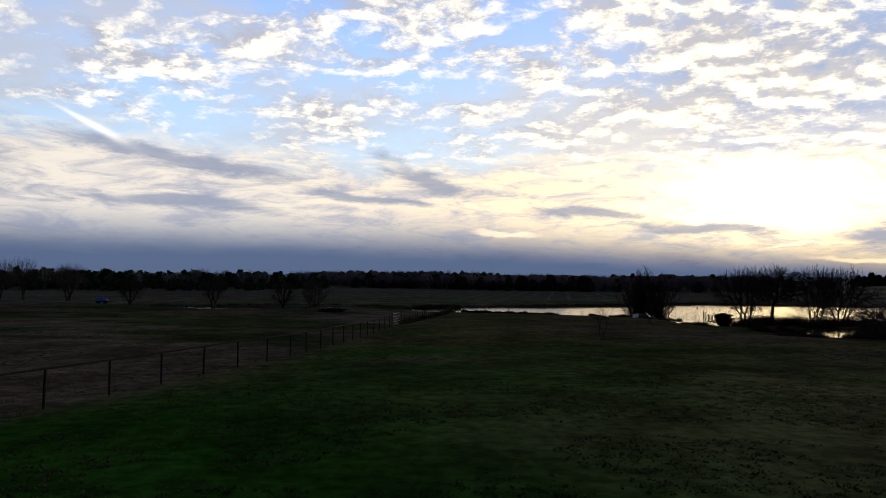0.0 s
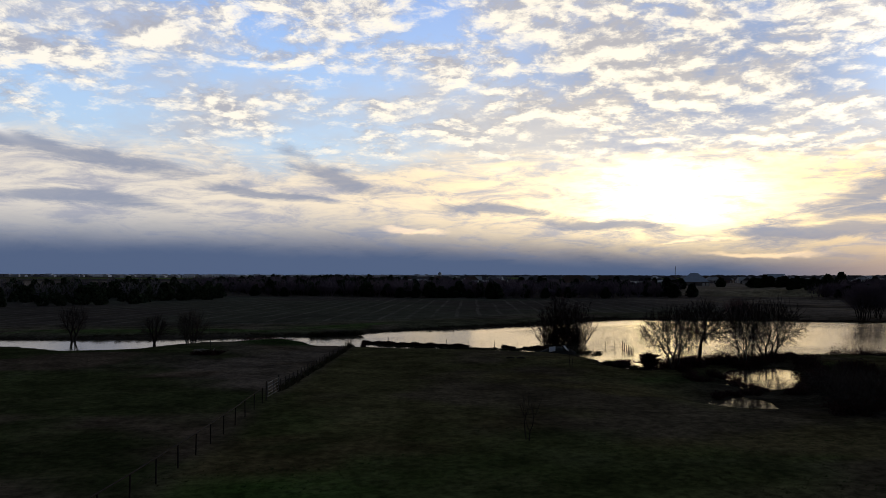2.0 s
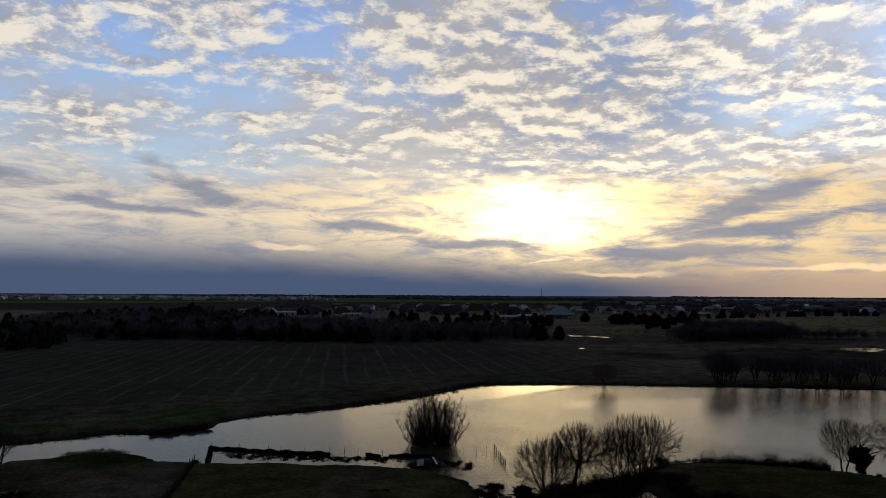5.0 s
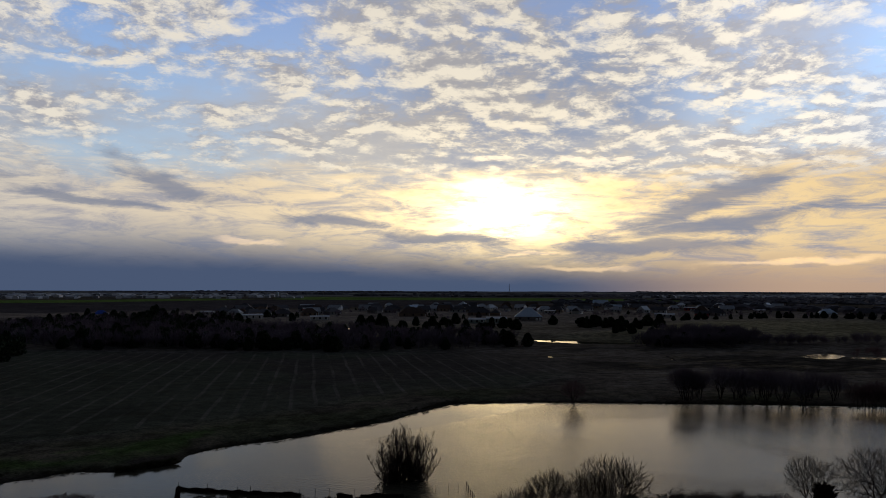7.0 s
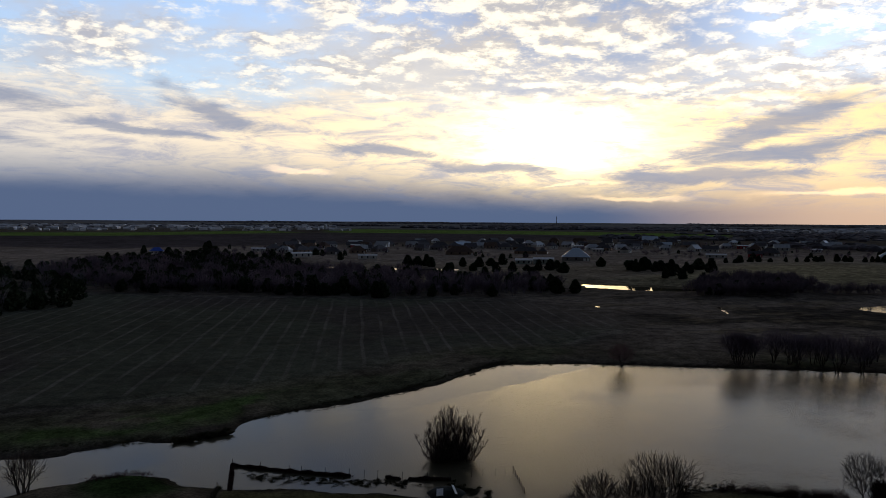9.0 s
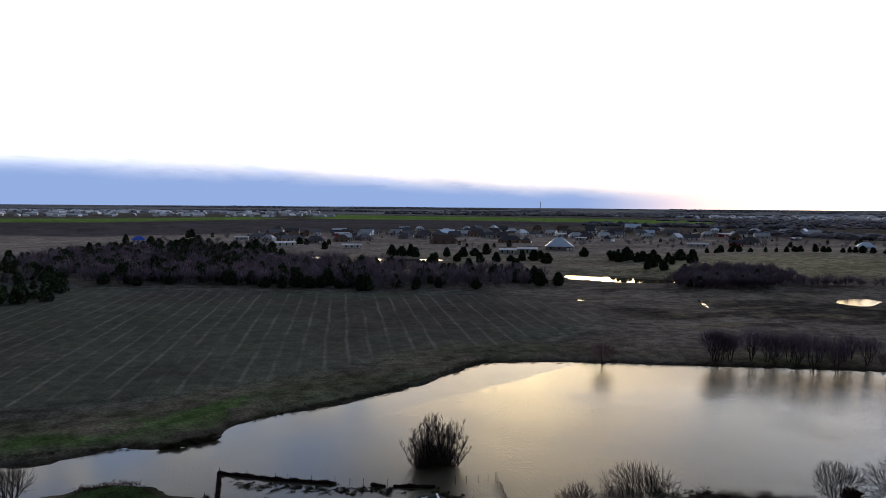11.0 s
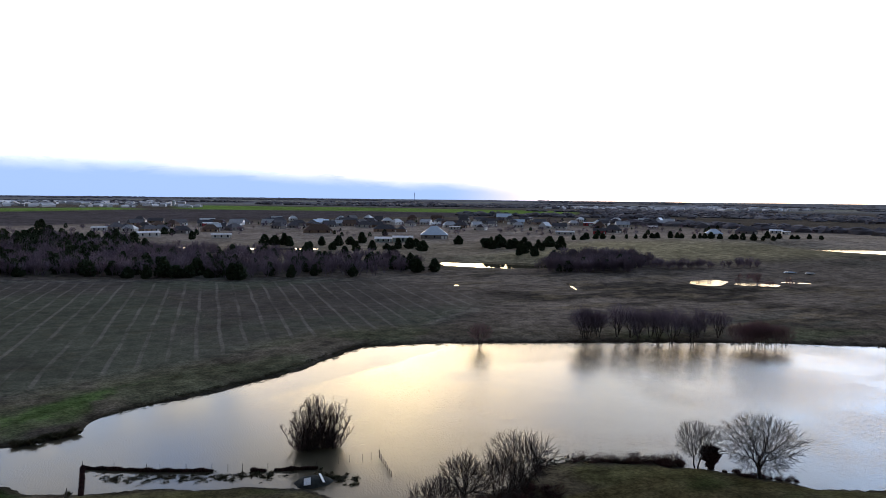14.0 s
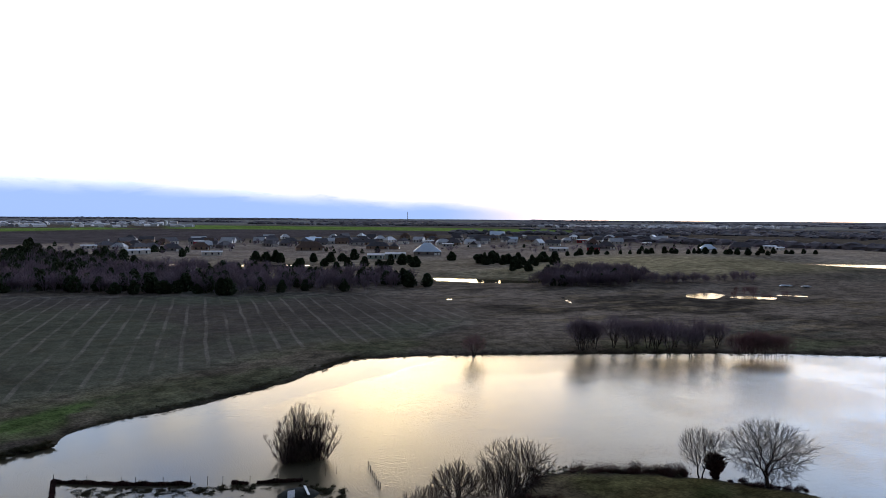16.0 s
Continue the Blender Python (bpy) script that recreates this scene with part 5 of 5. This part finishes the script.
for k, (x, y, w, d, h, turn, wall, roof, label, hip) in enumerate(HOUSES):
    house(x, y, w, d, h, turn, wall, roof, label, hip, chimney=(wall is GREY_BRICK and k % 2 == 0), rise=0.42 if wall is not SAGE and roof is not PALE_METAL else 0.14, doors=2 if k % 3 == 0 else 1)

# more small houses between them
rng = random.Random(19)
for k in range(84):
    x = rng.uniform(60, 860)
    y = rng.uniform(820, 1120) - max(0, x - 500) * 0.45
    wall, roof = rng.choice([(S_, H), (G, H), (G, H), (S_, P), (B, BROWN_SHINGLE), (B, H), (G, P)])
    house(x, y, rng.uniform(11, 20), rng.uniform(8, 11), rng.uniform(2.9, 3.6), rng.uniform(-60, 30), wall, roof, "low village house with %s" % ("pale roof" if roof in (P, BLUE_METAL) else "dark shingled roof"), rng.random() < 0.5, rise=0.48)

# pale roads through the village
ROAD = material("pale_gravel_road", (0.20, 0.175, 0.145), (0.15, 0.13, 0.11), 0.08, 0.95)
for stops, wide in (([(120, 690), (240, 715), (330, 712), (430, 690), (560, 660), (720, 620)], 5.0), ([(430, 690), (520, 790), (640, 900), (740, 1000)], 5.0), ([(60, 850), (200, 890), (330, 930), (520, 900)], 4.5), ([(240, 715), (262, 650), (300, 640)], 3.5)):
    line = []
    for (ax, ay), (bx, by) in zip(stops, stops[1:]):
        for k in range(12):
            line.append((ax + (bx - ax) * k / 12, ay + (by - ay) * k / 12))
    verts, faces = [], []
    for k, (x, y) in enumerate(line):
        bx, by = line[min(k + 1, len(line) - 1)]
        ax, ay = line[max(k - 1, 0)]
        n = math.hypot(bx - ax, by - ay)
        ox, oy = -(by - ay) / n * wide / 2, (bx - ax) / n * wide / 2
        for s in (-1, 1):
            verts.append((x + s * ox, y + s * oy, ground_z(x, y) + 0.35))
        if k:
            faces.append((2 * k - 2, 2 * k - 1, 2 * k + 1, 2 * k))
    tagged(mesh_object("road", verts, faces, ROAD), "pale gravel road between the houses", "road", kind="structure")

# leafless garden trees about the village
rng = random.Random(77)
woods("garden_trees", [(-90, 780), (60, 740), (240, 690), (420, 640), (560, 600), (760, 560), (900, 860), (640, 1080), (300, 1010), (0, 960)], 300, 21, "scattered leafless garden trees about the village", WOOD_TWIGS, (4.0, 8.0), 0.15)


def far_tree_lines():
    """Far hedges and woods as low ragged banks of crowns."""
    rng = random.Random(31)
    verts, faces = [], []

    def clump(x, y, z, w, h):
        k = len(verts)
        sides = 6
        for ring, (f, t) in enumerate(((1.0, -0.2), (1.05, 0.5), (0.55, 0.92))):
            for s in range(sides):
                a = 2 * math.pi * (s + 0.5 * ring) / sides
                r = w * f * rng.uniform(0.75, 1.2)
                verts.append((x + r * math.cos(a), y + r * math.sin(a), z + h * t * rng.uniform(0.85, 1.15)))
        verts.append((x, y, z + h * rng.uniform(0.95, 1.15)))
        for ring in range(2):
            for s in range(sides):
                a, b = k + ring * sides, k + (ring + 1) * sides
                faces.append((a + s, a + (s + 1) % sides, b + (s + 1) % sides, b + s))
        for s in range(sides):
            faces.append((k + 2 * sides + s, k + 2 * sides + (s + 1) % sides, k + 3 * sides))

    for _ in range(90):
        r, a = 1500 * (3.1 ** rng.random()), radians(rng.uniform(-34, 62))
        cx, cy = r * math.sin(a), r * math.cos(a)
        if 1000 < cy < 2300 and cx < 1150 and r < 2250:
            continue
        turn = a + math.pi / 2 + rng.gauss(0, 0.12)
        long = rng.uniform(120, 620)
        for k in range(int(long / 14)):
            t = (k / (long / 14) - 0.5) * long
            x, y = cx + math.sin(turn) * t + rng.gauss(0, 8), cy + math.cos(turn) * t + rng.gauss(0, 8)
            if math.hypot(x, y) < 4700:
                clump(x, y, ground_z(x, y), rng.uniform(8, 18), rng.uniform(3.0, 5.5))
    # long belts of wood beyond the green field and the eastern meadows
    for a0, r0, a1, r1, deep, many in ((13, 2480, 37, 2340, 60, 160), (38, 1950, 64, 1500, 190, 560), (28, 1500, 44, 1440, 40, 90), (-14, 2850, 12, 2900, 60, 140), (40, 1180, 58, 1000, 30, 80)):
        for _ in range(many):
            t = rng.random()
            a, r = radians(a0 + (a1 - a0) * t), r0 + (r1 - r0) * t + rng.gauss(0, deep * 0.5)
            x, y = r * math.sin(a), r * math.cos(a)
            clump(x, y, ground_z(x, y), rng.uniform(7, 16), rng.uniform(4.5, 8.5))
    tagged(mesh_object("far_tree_lines", verts, faces, FAR_WOODS), "dark winter tree lines far out on the plain", "woods", kind="stuff")


far_tree_lines()


def far_town():
    rng = random.Random(41)
    shapes = []
    for _ in range(430):
        if rng.random() < 0.68:
            x, y = rng.uniform(-900, 330), rng.uniform(1950, 2750)
        else:
            x, y = rng.uniform(1300, 2100), rng.uniform(1500, 2000)
        w, d, h = rng.uniform(10, 28) * (2 if rng.random() < 0.25 else 1), rng.uniform(9, 16), rng.uniform(3.0, 5.5)
        z = ground_z(x, y)
        v, f = box(-w / 2, w / 2, -d / 2, d / 2, -1, h)
        v = v + [(-w / 2, 0, h + d * 0.2), (w / 2, 0, h + d * 0.2)]
        f = f + [(4, 5, 9, 8), (7, 6, 8, 9), (4, 8, 6), (5, 7, 9)]
        a = rng.uniform(0, math.pi)
        shapes.append(([(x + p * math.cos(a) - q * math.sin(a), y + p * math.sin(a) + q * math.cos(a), z + r) for p, q, r in v], f))
    tagged(mesh_object("far_town", *joined(*shapes), FAR_WALLS), "pale low buildings of a town far out on the plain", "town", kind="stuff")


far_town()

tower = tagged(new("radio_tower"), "slender grey lattice radio mast on the horizon", "radio mast")
tx, ty = 1367.0, 2930.0
tz = ground_z(tx, ty)
for k in range(3):
    a = 2 * math.pi * k / 3
    part("leg", tube([(tx + 2.2 * math.cos(a), ty + 2.2 * math.sin(a), tz - 1), (tx + 0.5 * math.cos(a), ty + 0.5 * math.sin(a), tz + 44)], [0.5, 0.35], 5), STEEL, tower)
for k in range(12):
    h0, h1 = 3.6 * k, 3.6 * k + 3.6
    r0, r1 = 2.2 - 1.7 * h0 / 44, 2.2 - 1.7 * h1 / 44
    a, b = 2 * math.pi * (k % 3) / 3, 2 * math.pi * ((k + 1) % 3) / 3
    part("brace", tube([(tx + r0 * math.cos(a), ty + r0 * math.sin(a), tz + h0), (tx + r1 * math.cos(b), ty + r1 * math.sin(b), tz + h1)], [0.25, 0.25], 4), STEEL, tower)
silo = tagged(new("grain_silo"), "pale grain silo beside the far green field", "silo")
sx, sy = 265.0, 2120.0
part("drum", tube([(sx, sy, ground_z(sx, sy) - 1), (sx, sy, ground_z(sx, sy) + 13)], [5, 5], 14), PALE_METAL, silo)
part("cap", tube([(sx, sy, ground_z(sx, sy) + 13), (sx, sy, ground_z(sx, sy) + 16)], [5.2, 0.6], 14), PALE_METAL, silo)
